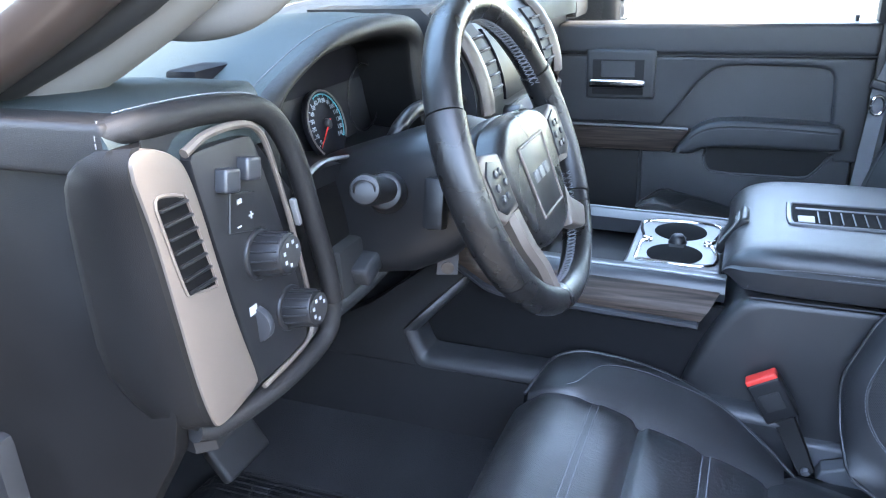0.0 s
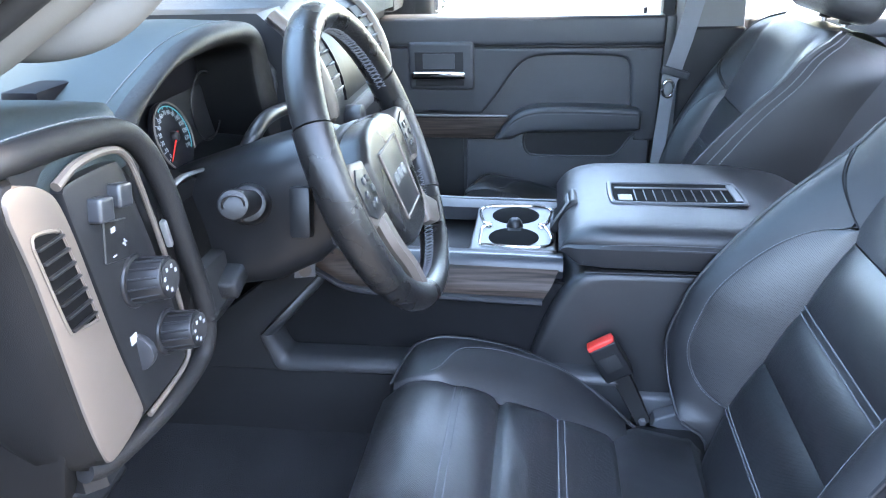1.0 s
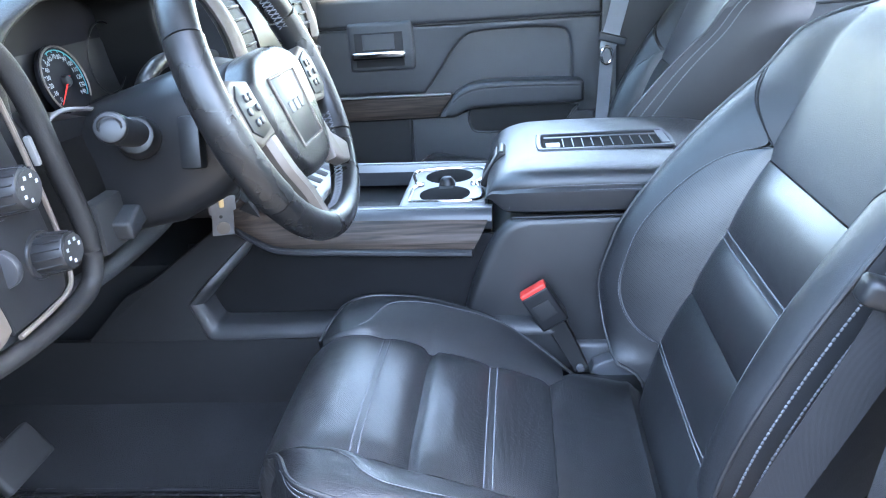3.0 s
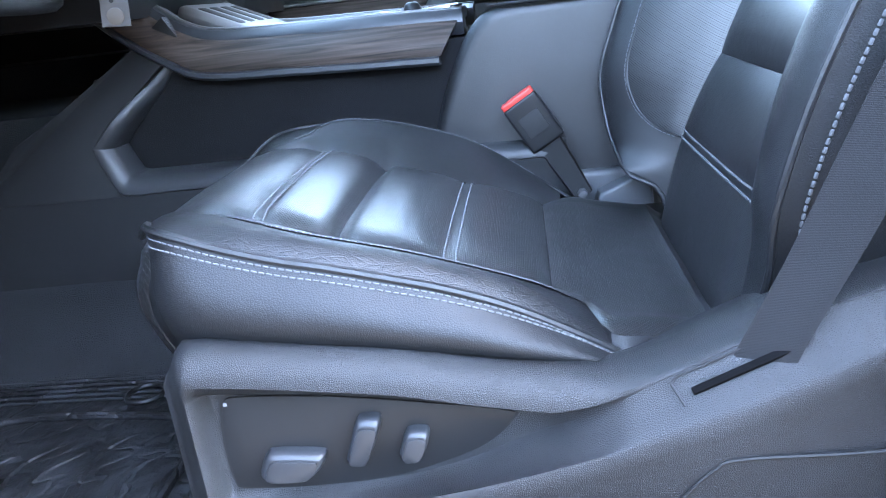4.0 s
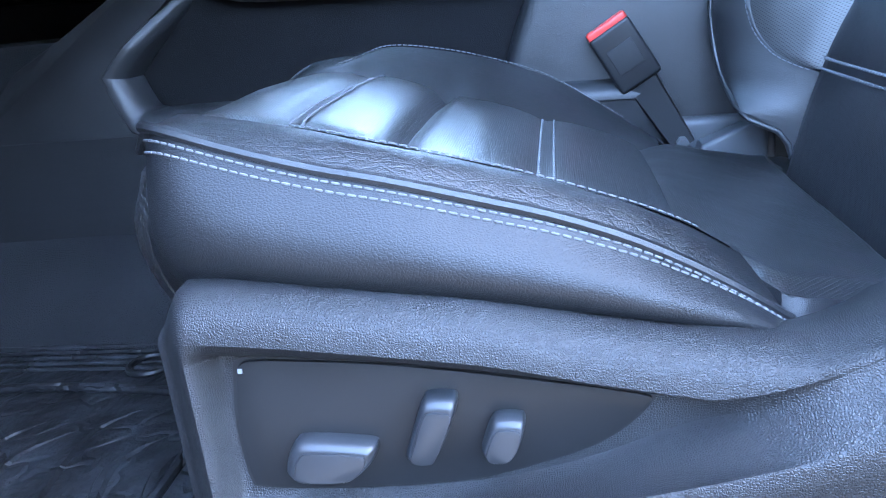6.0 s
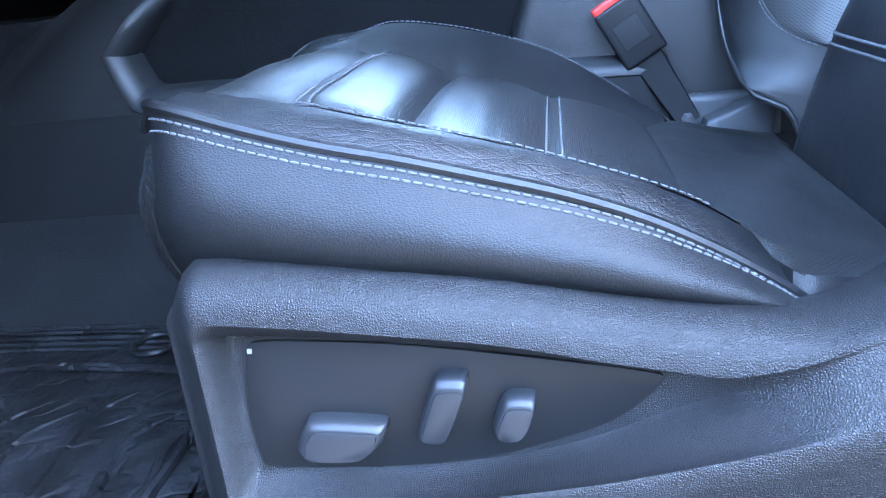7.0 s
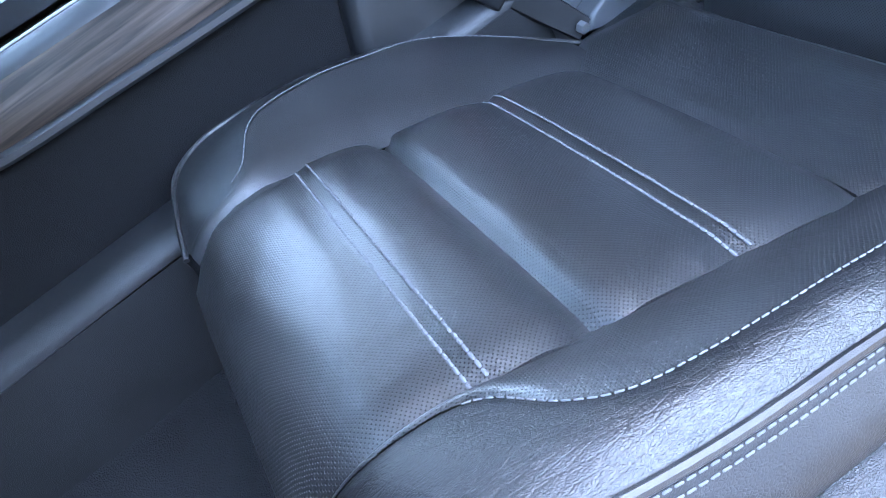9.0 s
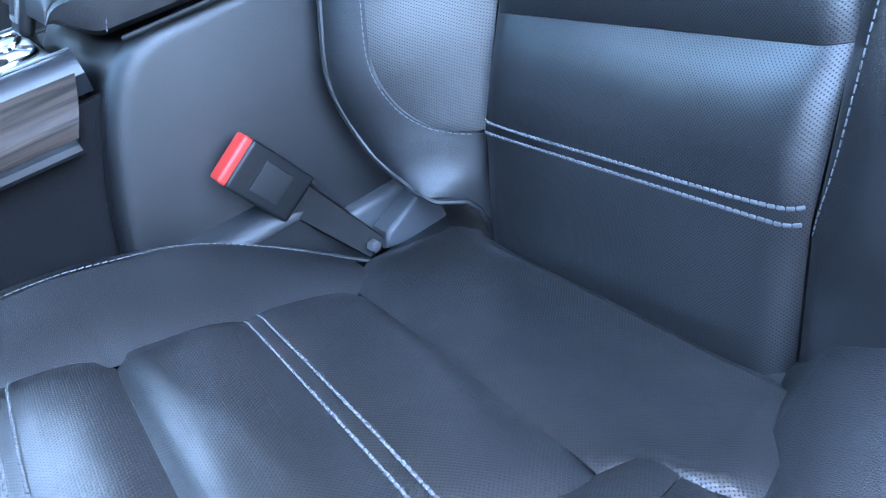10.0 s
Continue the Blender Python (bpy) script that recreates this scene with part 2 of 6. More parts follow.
GLASS = glass_material("clear_window_glass", (0.9, 0.92, 0.91))
WINDSHIELD = glass_material("green_tinted_glass", (0.80, 0.95, 0.93))


# ---- building helpers ----
def spline(points, n):
    """A smooth row of n points through the given ones."""
    p = [Vector(q) for q in points]
    p = [2 * p[0] - p[1], *p, 2 * p[-1] - p[-2]]
    out = []
    for k in range(n):
        u = k / (n - 1) * (len(p) - 3)
        i = min(int(u), len(p) - 4)
        u -= i
        a, b, c, d = p[i:i + 4]
        out.append(0.5 * (2 * b + (c - a) * u + (2 * a - 5 * b + 4 * c - d) * u * u + (3 * b - 3 * c + d - a) * u ** 3))
    return out


def table(points):
    """A smooth function of one number through the given (x, value) rows."""
    xs, ys = zip(*points)

    def f(x):
        if x <= xs[0]:
            return ys[0]
        if x >= xs[-1]:
            return ys[-1]
        i = max(k for k in range(len(xs) - 1) if xs[k] <= x)
        h = xs[i + 1] - xs[i]
        u = (x - xs[i]) / h

        def slope(k):
            if 0 < k < len(xs) - 1:
                return (ys[k + 1] - ys[k - 1]) / (xs[k + 1] - xs[k - 1])
            return (ys[1] - ys[0]) / (xs[1] - xs[0]) if k == 0 else (ys[-1] - ys[-2]) / (xs[-1] - xs[-2])
        return ((1 + 2 * u) * (1 - u) ** 2 * ys[i] + u * (1 - u) ** 2 * h * slope(i)
                + u * u * (3 - 2 * u) * ys[i + 1] + u * u * (u - 1) * h * slope(i + 1))
    return f


def finish(ob, smooth=True):
    if smooth:
        for p in ob.data.polygons:
            p.use_smooth = True
    return ob


def thing(name, at, label, category, group="", kind=""):
    e = new(name)
    e.empty_display_size = 0.05
    e.location = at
    return tagged(e, label, category, group, kind)


def root_inverse(ob):
    return Matrix.Translation(-ob.location) if ob.type == "EMPTY" else Matrix.Identity(4)


def part(name, bm, mat, parent=None, label="", smooth=True, kind=""):
    """Links a bmesh, given in world places, as one mesh object under its parent."""
    me = bpy.data.meshes.new(name)
    bmesh.ops.recalc_face_normals(bm, faces=bm.faces)
    bm.to_mesh(me)
    bm.free()
    me.materials.append(mat)
    ob = finish(new(name, me), smooth)
    if smooth:
        me.set_sharp_from_angle(angle=radians(38))
    if parent:
        ob.parent = parent
        ob.matrix_parent_inverse = root_inverse(parent)
    return tagged(ob, label, kind=kind)


def sheet(f, nu, nv, off=None, bm=None):
    """A grid surface f(u, v), u and v from 0 to 1; off: the way to a second skin that gives it a thickness."""
    bm = bm or bmesh.new()
    skins = []
    for shift in ([None] if off is None else [None, Vector(off)]):
        rows = [[f(i / nu, j / nv) for j in range(nv + 1)] for i in range(nu + 1)]
        skins.append([[bm.verts.new(p if shift is None else Vector(p) + shift) for p in r] for r in rows])
    for rows in skins:
        for i in range(nu):
            for j in range(nv):
                bm.faces.new((rows[i][j], rows[i + 1][j], rows[i + 1][j + 1], rows[i][j + 1]))
    if off is not None:
        t, o = skins
        rim = [(i, 0) for i in range(nu)] + [(nu, j) for j in range(nv)] + [(i, nv) for i in range(nu, 0, -1)] + [(0, j) for j in range(nv, 0, -1)]
        for (i, j), (k, m) in zip(rim, rim[1:] + rim[:1]):
            bm.faces.new((t[i][j], t[k][m], o[k][m], o[i][j]))
    return bm


def loft(sections, closed=True, caps=True, bm=None):
    """A skin over rows of points; each row is a ring if closed."""
    bm = bm or bmesh.new()
    rings = [[bm.verts.new(p) for p in s] for s in sections]
    n = len(rings[0])
    for a, b in zip(rings, rings[1:]):
        for j in range(n if closed else n - 1):
            k = (j + 1) % n
            bm.faces.new((a[j], b[j], b[k], a[k]))
    if caps and closed:
        bm.faces.new(rings[0])
        bm.faces.new(rings[-1])
    return bm


def tube(points, radius, sides=8, bm=None, flat=1.0, closed=False):
    """A tube along points; radius a number or a function of 0..1."""
    bm = bm or bmesh.new()
    pts = [Vector(p) for p in points]
    rings = []
    for i, p in enumerate(pts):
        d = (pts[min(i + 1, len(pts) - 1)] - pts[max(i - 1, 0)]).normalized()
        side = d.cross(Vector((0, 0, 1)))
        side = side.normalized() if side.length > 1e-4 else Vector((1, 0, 0))
        up = side.cross(d)
        r = radius(i / (len(pts) - 1)) if callable(radius) else radius
        rings.append([p + side * r * math.cos(a) + up * r * flat * math.sin(a) for a in (2 * math.pi * k / sides for k in range(sides))])
    return loft(rings, True, not closed, bm)


def box(lo, hi, bevel=0.004, seg=2, bm=None):
    own = bmesh.new()
    bmesh.ops.create_cube(own, size=1)
    for v in own.verts:
        v.co = Vector([(lo[k] + hi[k]) / 2 + v.co[k] * (hi[k] - lo[k]) for k in range(3)])
    if bevel:
        bmesh.ops.bevel(own, geom=own.edges[:], offset=bevel, segments=seg, affect="EDGES", profile=0.6)
    return merge(own, bm)


def merge(own, bm):
    if bm is None:
        return own
    me = bpy.data.meshes.new("tmp")
    own.to_mesh(me)
    own.free()
    bm.from_mesh(me)
    bpy.data.meshes.remove(me)
    return bm


def turned(bm, m):
    bmesh.ops.transform(bm, matrix=m, verts=bm.verts[:])
    return bm


def slab(outline, frame_m, thick, bevel=0.002, seg=2, bm=None):
    """A plate: an outline of (a, b) in the plane of frame_m, thick along its third axis."""
    own = bmesh.new()
    f = own.faces.new([own.verts.new((a, b, 0)) for a, b in outline])
    top = bmesh.ops.extrude_face_region(own, geom=[f])["geom"]
    bmesh.ops.translate(own, vec=(0, 0, thick), verts=[g for g in top if isinstance(g, bmesh.types.BMVert)])
    if bevel:
        rim = [e for e in own.edges if all(v.co.z > thick / 2 for v in e.verts) == (thick > 0) and len({round(v.co.z, 5) for v in e.verts}) == 1 and abs(e.verts[0].co.z - thick) < 1e-6]
        bmesh.ops.bevel(own, geom=rim, offset=bevel, segments=seg, affect="EDGES", profile=0.5)
    turned(own, frame_m)
    return merge(own, bm)


def plane_frame(origin, a, b):
    """Axes for slab(): a and b span the plane."""
    a, b = Vector(a).normalized(), Vector(b).normalized()
    c = a.cross(b)
    m = Matrix((a, b, c)).transposed().to_4x4()
    m.translation = origin
    return m


SIDE = (1, 0, 0), (0, 0, 1)      # a plate seen from the driver's side: its thickness grows towards -y


def smooth_outline(pts, n=40):
    return [(p.x, p.y) for p in spline([(*q, 0) for q in pts], n)]


def cylinder(p, q, r1, r2=None, sides=24, bevel=0.0, bm=None):
    r2 = r1 if r2 is None else r2
    p, q = Vector(p), Vector(q)
    own = bmesh.new()
    bmesh.ops.create_cone(own, cap_ends=True, segments=sides, radius1=r1, radius2=r2, depth=(q - p).length)
    if bevel:
        bmesh.ops.bevel(own, geom=[e for e in own.edges if len({round(v.co.z, 5) for v in e.verts}) == 1], offset=bevel, segments=2, affect="EDGES", profile=0.5)
    turned(own, Matrix.Translation((p + q) / 2) @ (q - p).to_track_quat("Z", "Y").to_matrix().to_4x4())
    return merge(own, bm)


def stitches(points, length=0.0052, gap=0.0022, r=0.0009, out=(0.3, -0.5, 0.8), wide=1.0, bm=None):
    """A row of sewn stitches along a smooth row of points (with normals pointing up or out)."""
    bm = bm or bmesh.new()
    pts = [Vector(p) for p in points]
    run = [0.0]
    for a, b in zip(pts, pts[1:]):
        run.append(run[-1] + (b - a).length)

    def at(s):
        i = max(k for k in range(len(run) - 1) if run[k] <= s + 1e-9)
        u = (s - run[i]) / max(run[i + 1] - run[i], 1e-9)
        return pts[i].lerp(pts[i + 1], u)
    s = 0.0
    while s + length < run[-1]:
        a, b = at(s), at(s + length)
        d = (b - a).normalized()
        side = d.cross(Vector(out)).normalized()
        up = side.cross(d)
        rings = [[c + (side * wide * math.cos(k * math.pi / 3) + up * math.sin(k * math.pi / 3)) * rr for k in range(6)]
                 for c, rr in ((a, r * 0.6), (a.lerp(b, 0.12), r), (a.lerp(b, 0.88), r), (b, r * 0.6))]
        loft(rings, True, True, bm)
        s += length + gap
    return bm


# ---- the cab: floor, walls, roof ----
GROUND_Z = -0.62
bm = bmesh.new()
sheet(lambda u, v: Vector((-400 + 800 * u, -400 + 800 * v, GROUND_Z)), 8, 8, bm=bm)
tagged(part("ground", bm, CONCRETE, None, "weathered sunlit asphalt lot around the truck"), category="ground", kind="structure")

# unseen wall, added only to hold back low sky light on the driver's side
tagged(part("wall_unseen_light_blocker", box((-9, -4.4, GROUND_Z - 0.02), (9, -4.1, 1.45), 0.02), material("brown_blocker_wall", (0.085, 0.066, 0.052), 0.9, bumps=(("noise", 90, 0.4, 0.004),), spots=(1.5, (0.070, 0.055, 0.045), 0.7)), None, "unseen plain brown wall added to block low sky light", False), category="wall", kind="structure")

floor_z = 0.125
tagged(part("floor", box((-0.95, -0.86, -0.05), (1.25, 0.82, floor_z), 0.0), CARPET, None, "dark carpeted cab floor", False), category="floor", kind="structure")
# the carpeted side of the tunnel, from the floor up to the console
tunnel = bmesh.new()
HUMP = spline([(0, -0.46, floor_z - 0.005), (0, -0.40, floor_z + 0.004), (0, -0.355, floor_z + 0.020), (0, -0.30, 0.190), (0, -0.252, 0.236), (0, -0.20, 0.26)], 21)
sheet(lambda u, v: Vector((-0.95 + 1.5 * u, HUMP[int(round(v * 20))].y + 0.006 * noise.noise((u * 9, v * 3, 0)), HUMP[int(round(v * 20))].z)), 30, 20, bm=tunnel)
tagged(part("tunnel_carpet", tunnel, CARPET, None, "dark carpeted hump beside the centre console"), category="carpet", kind="structure")

# shell of the cab
# firewall carpet is paler than the floor's: footwell light is put into its colour
tagged(part("wall_firewall", box((-1.0, -0.88, -0.05), (-0.93, 0.84, 0.86), 0.0), material("lightened_firewall_carpet", (0.055, 0.054, 0.055), 0.95, bumps=(("noise", 700, 1.0, 0.003),), spots=(7, (0.045, 0.044, 0.045), 0.8), spec=0.2), None, "carpeted firewall, coloured lighter to make up for missing light", False), category="wall", kind="structure")
tagged(part("wall_rear", box((1.25, -0.88, -0.05), (1.31, 0.84, 0.86), 0.0), TRIMGREY, None, "grey trimmed rear cab wall", False), category="wall", kind="structure")
tagged(part("ceiling", box((-0.28, -0.83, 1.30), (1.31, 0.76, 1.36), 0.02), HEADLINER, None, "light grey cloth headliner under the roof"), category="ceiling", kind="structure")


def strip(name, pts, w, h, mat, label, category="pillar"):
    """A rounded bar of oval section along points."""
    return tagged(part(name, tube(spline(pts, 16), w, 12, flat=h / w), mat, None, label), category=category, kind="structure")


# front pillars, windscreen, header
strip("pillar_front_driver", [(-0.86, -0.81, 0.80), (-0.72, -0.785, 0.850), (-0.58, -0.765, 0.905), (-0.40, -0.735, 1.01), (-0.20, -0.70, 1.17), (-0.02, -0.67, 1.30)], 0.045, 0.032, TRIMGREY, "light grey trimmed windscreen pillar")
strip("pillar_front_outer", [(-0.90, -0.89, 0.80), (-0.72, -0.87, 0.86), (-0.55, -0.85, 0.935), (-0.40, -0.825, 1.02), (-0.20, -0.79, 1.17), (-0.02, -0.75, 1.32)], 0.035, 0.028, PAINT, "dark bronze outer windscreen pillar of the truck")
strip("pillar_seal_driver", [(-0.70, -0.825, 0.855), (-0.56, -0.81, 0.915), (-0.40, -0.785, 0.995), (-0.20, -0.75, 1.15), (-0.02, -0.71, 1.29)], 0.016, 0.014, RUBBER, "black rubber door seal along the windscreen pillar", "seal")
strip("pillar_front_passenger", [(-0.72, 0.725, 0.845), (-0.58, 0.705, 0.905), (-0.40, 0.675, 1.01), (-0.20, 0.64, 1.17), (-0.02, 0.61, 1.30)], 0.045, 0.032, TRIMGREY, "light grey trimmed windscreen pillar")
tagged(part("window_windscreen", sheet(lambda u, v: Vector((-1.20 + 1.04 * v, -0.78 + 1.5 * u, 0.86 + 0.48 * v)), 6, 6), WINDSHIELD, None, "tinted windscreen glass"), category="windscreen", kind="structure").visible_shadow = False


# ---- the driver's seat and its mirror image ----
CUSHION_Z = table([(-0.262, 0.376), (-0.235, 0.399), (-0.20, 0.409), (-0.153, 0.405), (-0.088, 0.383), (0.0, 0.355), (0.085, 0.325), (0.15, 0.313), (0.20, 0.322)])
SEW = 0.0042, 0.0013, 0.00056
SEAM_OUT, SEAM_IN, MID_Y = -0.612, -0.338, -0.475
PIPE = [(-0.246, -0.612, 0.394), (-0.234, -0.624, 0.405), (-0.222, -0.640, 0.411), (-0.206, -0.672, 0.417), (-0.186, -0.692, 0.418), (-0.147, -0.700, 0.407), (-0.107, -0.703, 0.396), (-0.068, -0.704, 0.387), (-0.026, -0.702, 0.375), (0.008, -0.701, 0.365), (0.043, -0.698, 0.351), (0.075, -0.692, 0.333), (0.104, -0.684, 0.313), (0.135, -0.668, 0.287)]
PIPE_IN = [(-0.254, -0.338, 0.392), (-0.240, -0.290, 0.408), (-0.228, -0.252, 0.412), (-0.200, -0.226, 0.412), (-0.165, -0.216, 0.408), (-0.11, -0.213, 0.400), (-0.05, -0.217, 0.386), (0.0, -0.226, 0.366), (0.06, -0.250, 0.338), (0.125, -0.295, 0.300)]
SEW_OUT = [(-0.243, -0.613, 0.397), (-0.222, -0.613, 0.407), (-0.196, -0.614, 0.410), (-0.168, -0.616, 0.407), (-0.148, -0.624, 0.404), (-0.128, -0.652, 0.409), (-0.105, -0.667, 0.407), (-0.075, -0.671, 0.400), (-0.030, -0.671, 0.388), (0.0, -0.669, 0.378), (0.030, -0.667, 0.367), (0.057, -0.664, 0.356), (0.080, -0.656, 0.343), (0.108, -0.642, 0.322)]
SEW_IN = [(-0.249, -0.334, 0.396), (-0.225, -0.334, 0.408), (-0.200, -0.333, 0.414), (-0.180, -0.322, 0.417), (-0.152, -0.280, 0.424), (-0.10, -0.263, 0.415), (-0.05, -0.261, 0.401), (0.0, -0.258, 0.382), (0.05, -0.266, 0.352), (0.105, -0.297, 0.317)]


def back_x(z):
    return 0.238 + 0.478 * (z - 0.374)


def ramp01(u):
    u = max(0.0, min(1.0, u))
    return u * u * (3 - 2 * u)


def pillow(x, edges, height):
    """A soft bulge between neighbouring seams."""
    for a, b in zip(edges, edges[1:]):
        if a <= x <= b:
            u = (x - a) / (b - a)
            return height * (1 - abs(2 * u - 1) ** 2.6)
    return 0.0


def seat(mirror, label, group):
    def q(x, y, z):
        return Vector((x + (0.02 if mirror else 0.0), (-0.06 - y) if mirror else y, z))

    root = thing("passenger_chair" if mirror else "driver_chair", q(0, MID_Y, floor_z), label, "car seat", group)
    thread = "pale grey sewn thread"

    def centre_z(x, y):
        w = (y - MID_Y) / (SEAM_IN - MID_Y)
        wrinkle = 0.0016 * noise.noise((x * 60, y * 14, 3.0)) * max(0, min(1, (0.05 - x) / 0.1))
        groove = 0.007 * math.exp(-((x + 0.0865) / 0.006) ** 2) + 0.004 * math.exp(-((x - 0.085) / 0.005) ** 2)
        return CUSHION_Z(x) + pillow(x, (-0.30, -0.153, -0.088, 0.0, 0.085, 0.185, 0.25), 0.006) - 0.004 + 0.004 * (1 - w * w) - 0.006 * max(0, abs(w) - 0.85) / 0.15 + wrinkle - groove

    # cushion, centre panels: nose, middle panel, rear panel
    nose_k = spline([(-0.225, 0, 0.25), (-0.255, 0, 0.28), (-0.273, 0, 0.315), (-0.275, 0, 0.347), (-0.262, 0, 0.376)], 13)

    NOSE_X = table([(p.z, p.x) for p in nose_k])

    def nose_point(u, v):
        y = SEAM_OUT + (SEAM_IN - SEAM_OUT) * v
        side = max(0, abs(2 * v - 1) - 0.8) / 0.2
        if u < 0.375:
            p = nose_k[int(round(u / 0.375 * 12))]
            return q(p.x + (0.022 if v < 0.5 else 0.006) * side * side, y, p.z - 0.002)
        x = -0.262 + (-0.088 + 0.262) * (u - 0.375) / 0.625
        return q(x + (0.022 if v < 0.5 else 0.006) * side * side * max(0, 1 - (x + 0.262) / 0.05), y, centre_z(x, y))
    part("cushion_nose_panel", sheet(nose_point, 32, 28, (0.012, 0, -0.022)), PERFORATED, root, "shiny worn perforated black leather")
    part("nose_side", sheet(lambda u, v: q(nose_k[int(round(u * 12))].x + 0.004 + 0.037 * v, SEAM_IN - 0.001 + 0.048 * v, nose_k[int(round(u * 12))].z - 0.002), 12, 4), LEATHER, root)
    part("cushion_centre_panel", sheet(lambda u, v: q(-0.088 + 0.1725 * u, SEAM_OUT + (SEAM_IN - SEAM_OUT) * v, centre_z(-0.088 + 0.1725 * u, SEAM_OUT + (SEAM_IN - SEAM_OUT) * v)), 32, 24, (0, 0, -0.012)), PERFORATED, root)
    reach_out = table([(0.085, 0.139), (0.10, 0.147), (0.113, 0.166), (0.125, 0.192), (0.146, 0.189), (0.167, 0.181), (0.205, 0.177), (0.25, 0.170)])
    reach_in = table([(0.085, 0.139), (0.10, 0.160), (0.125, 0.178), (0.205, 0.179), (0.25, 0.170)])
    rear_z = table([(0.085, 0.3165), (0.10, 0.3155), (0.12, 0.3115), (0.15, 0.304), (0.18, 0.297), (0.203, 0.292), (0.212, 0.286), (0.232, 0.276), (0.26, 0.262)])

    def rear_point(u, v):
        x = 0.0848 + 0.1757 * u
        w = 2 * v - 1
        z = rear_z(x) + 0.004 * (1 - w * w) * (1 - ramp01(5 * u)) + 0.003 * math.exp(-((x - 0.203) / 0.006) ** 2) + 0.0012 * noise.noise((x * 30, w * 6, 7.0))
        reach = reach_in(x) if w > 0 else reach_out(x)
        rim = 0.0025 * math.exp(-((abs(w) - 0.90) / 0.05) ** 2) * ramp01(4 * u)
        return q(x, MID_Y + w * reach, z + rim - 0.003 * (max(0, abs(w) - 0.88) / 0.12) ** 2)

    def rear_side(u, v):
        p = rear_point(0.15 + 0.85 * u, 0.0)
        return p + q(0, -0.010 * math.sin(v * math.pi / 2), -0.050 * v) - q(0, 0, 0)
    part("cushion_rear_panel", sheet(rear_point, 36, 48, (0, 0, -0.012)), PERFORATED, root)
    part("cushion_rear_side", sheet(rear_side, 24, 8, (0, 0.008 if not mirror else -0.008, 0)), LEATHER, root)
    # bolsters, skirts and their seams on both sides
    for inner, seam, pipe, sew, mat in ((False, SEAM_OUT, PIPE, SEW_OUT, WORN), (True, SEAM_IN, PIPE_IN, SEW_IN, LEATHER)):
        ps, ws = spline(pipe, 55), spline(sew, 55)

        def inset(u, v):
            w = ws[int(round(u * 54))]
            a = Vector((w.x, seam + (-0.006 if inner else 0.006), CUSHION_Z(w.x) - 0.010 - 0.002 * math.exp(-((w.x + 0.0865) / 0.008) ** 2)))
            c = a.lerp(w, v)
            c.z += 0.004 * math.sin(math.pi * v)
            return q(*c)

        def wing(u, v):
            i = int(round(u * 54))
            c = ws[i].lerp(ps[i], v)
            c.z += (0.005 if inner else 0.007) * math.sin(math.pi * v) * min(1, 6 * u, 6 * (1 - u)) - 0.001 * (1 - v)
            if not inner:
                c.z += 0.0016 * noise.noise((c.x * 60 + c.y * 40, c.y * 90, 1.0)) * math.sin(math.pi * v)
            return q(*c)
        part("bolster_inset", sheet(inset, 54, 8), SEATPLAIN if inner else PERFORATED, root)
        part("bolster", sheet(wing, 54, 10), mat, root, "" if inner else "creased glossy black leather")
        part("stitching", stitches([q(p.x, p.y + (0.002 if inner else -0.002), p.z + 0.0016) for p in ws[14:52]], *SEW), THREAD, root, thread, kind="stuff")
        low = ([(-0.240, -0.622, 0.290), (-0.210, -0.675, 0.330), (-0.186, -0.712, 0.345), (-0.150, -0.722, 0.351), (-0.10, -0.724, 0.346), (-0.045, -0.724, 0.340), (0.01, -0.722, 0.331), (0.07, -0.717, 0.320), (0.12, -0.702, 0.309), (0.145, -0.680, 0.292)]
               if not inner else [(x, 2 * MID_Y - y, z - 0.05) for x, y, z in ((-0.258, -0.600, 0.33), (-0.240, -0.665, 0.34), (-0.212, -0.70, 0.346), (-0.165, -0.710, 0.349), (-0.11, -0.712, 0.346), (-0.055, -0.712, 0.341), (0.0, -0.708, 0.333), (0.06, -0.70, 0.321), (0.128, -0.675, 0.284))])
        ls = [p + Vector((0.004, (-0.022 if inner else 0.022) , -0.018)) for p in spline(low, 55)]

        def skirt(u, v):
            i = int(round(u * 54))
            p = ps[i].lerp(ls[i], v)
            out = Vector((-0.15 if i < 12 else 0, 1 if inner else -1, 0)).normalized()
            tuck = max(0.0, 1 - i / 7) ** 2.0
            if tuck:
                p = p.lerp(Vector((NOSE_X(p.z) + (0.007 if inner else 0.023), seam, p.z)), tuck)
            return q(*(p + out * (0.008 if inner else 0.019) * (1 - tuck) * math.sin(math.pi * v ** 1.35) ** 0.9))
        part("cushion_skirt", sheet(skirt, 54, 12), SKIRT, root)
        if inner:
            part("piping", tube([q(p.x, p.y, p.z + 0.001) for p in ps], 0.0024, 8), LEATHER, root)
        else:
            part("piping", tube([q(p.x, p.y, p.z + 0.0012) for p in ps], 0.0032, 8), LEATHER, root, "raised leather piping")
            for v in (0.06, 0.125):
                part("stitching", stitches([skirt(u, v) + q(0, -0.0006, 0) - q(0, 0, 0) for u in np.linspace(6 / 54, 53 / 54, 48)], *SEW, out=(0, -1, 0.2), wide=1.3), THREAD, root, thread, kind="stuff")
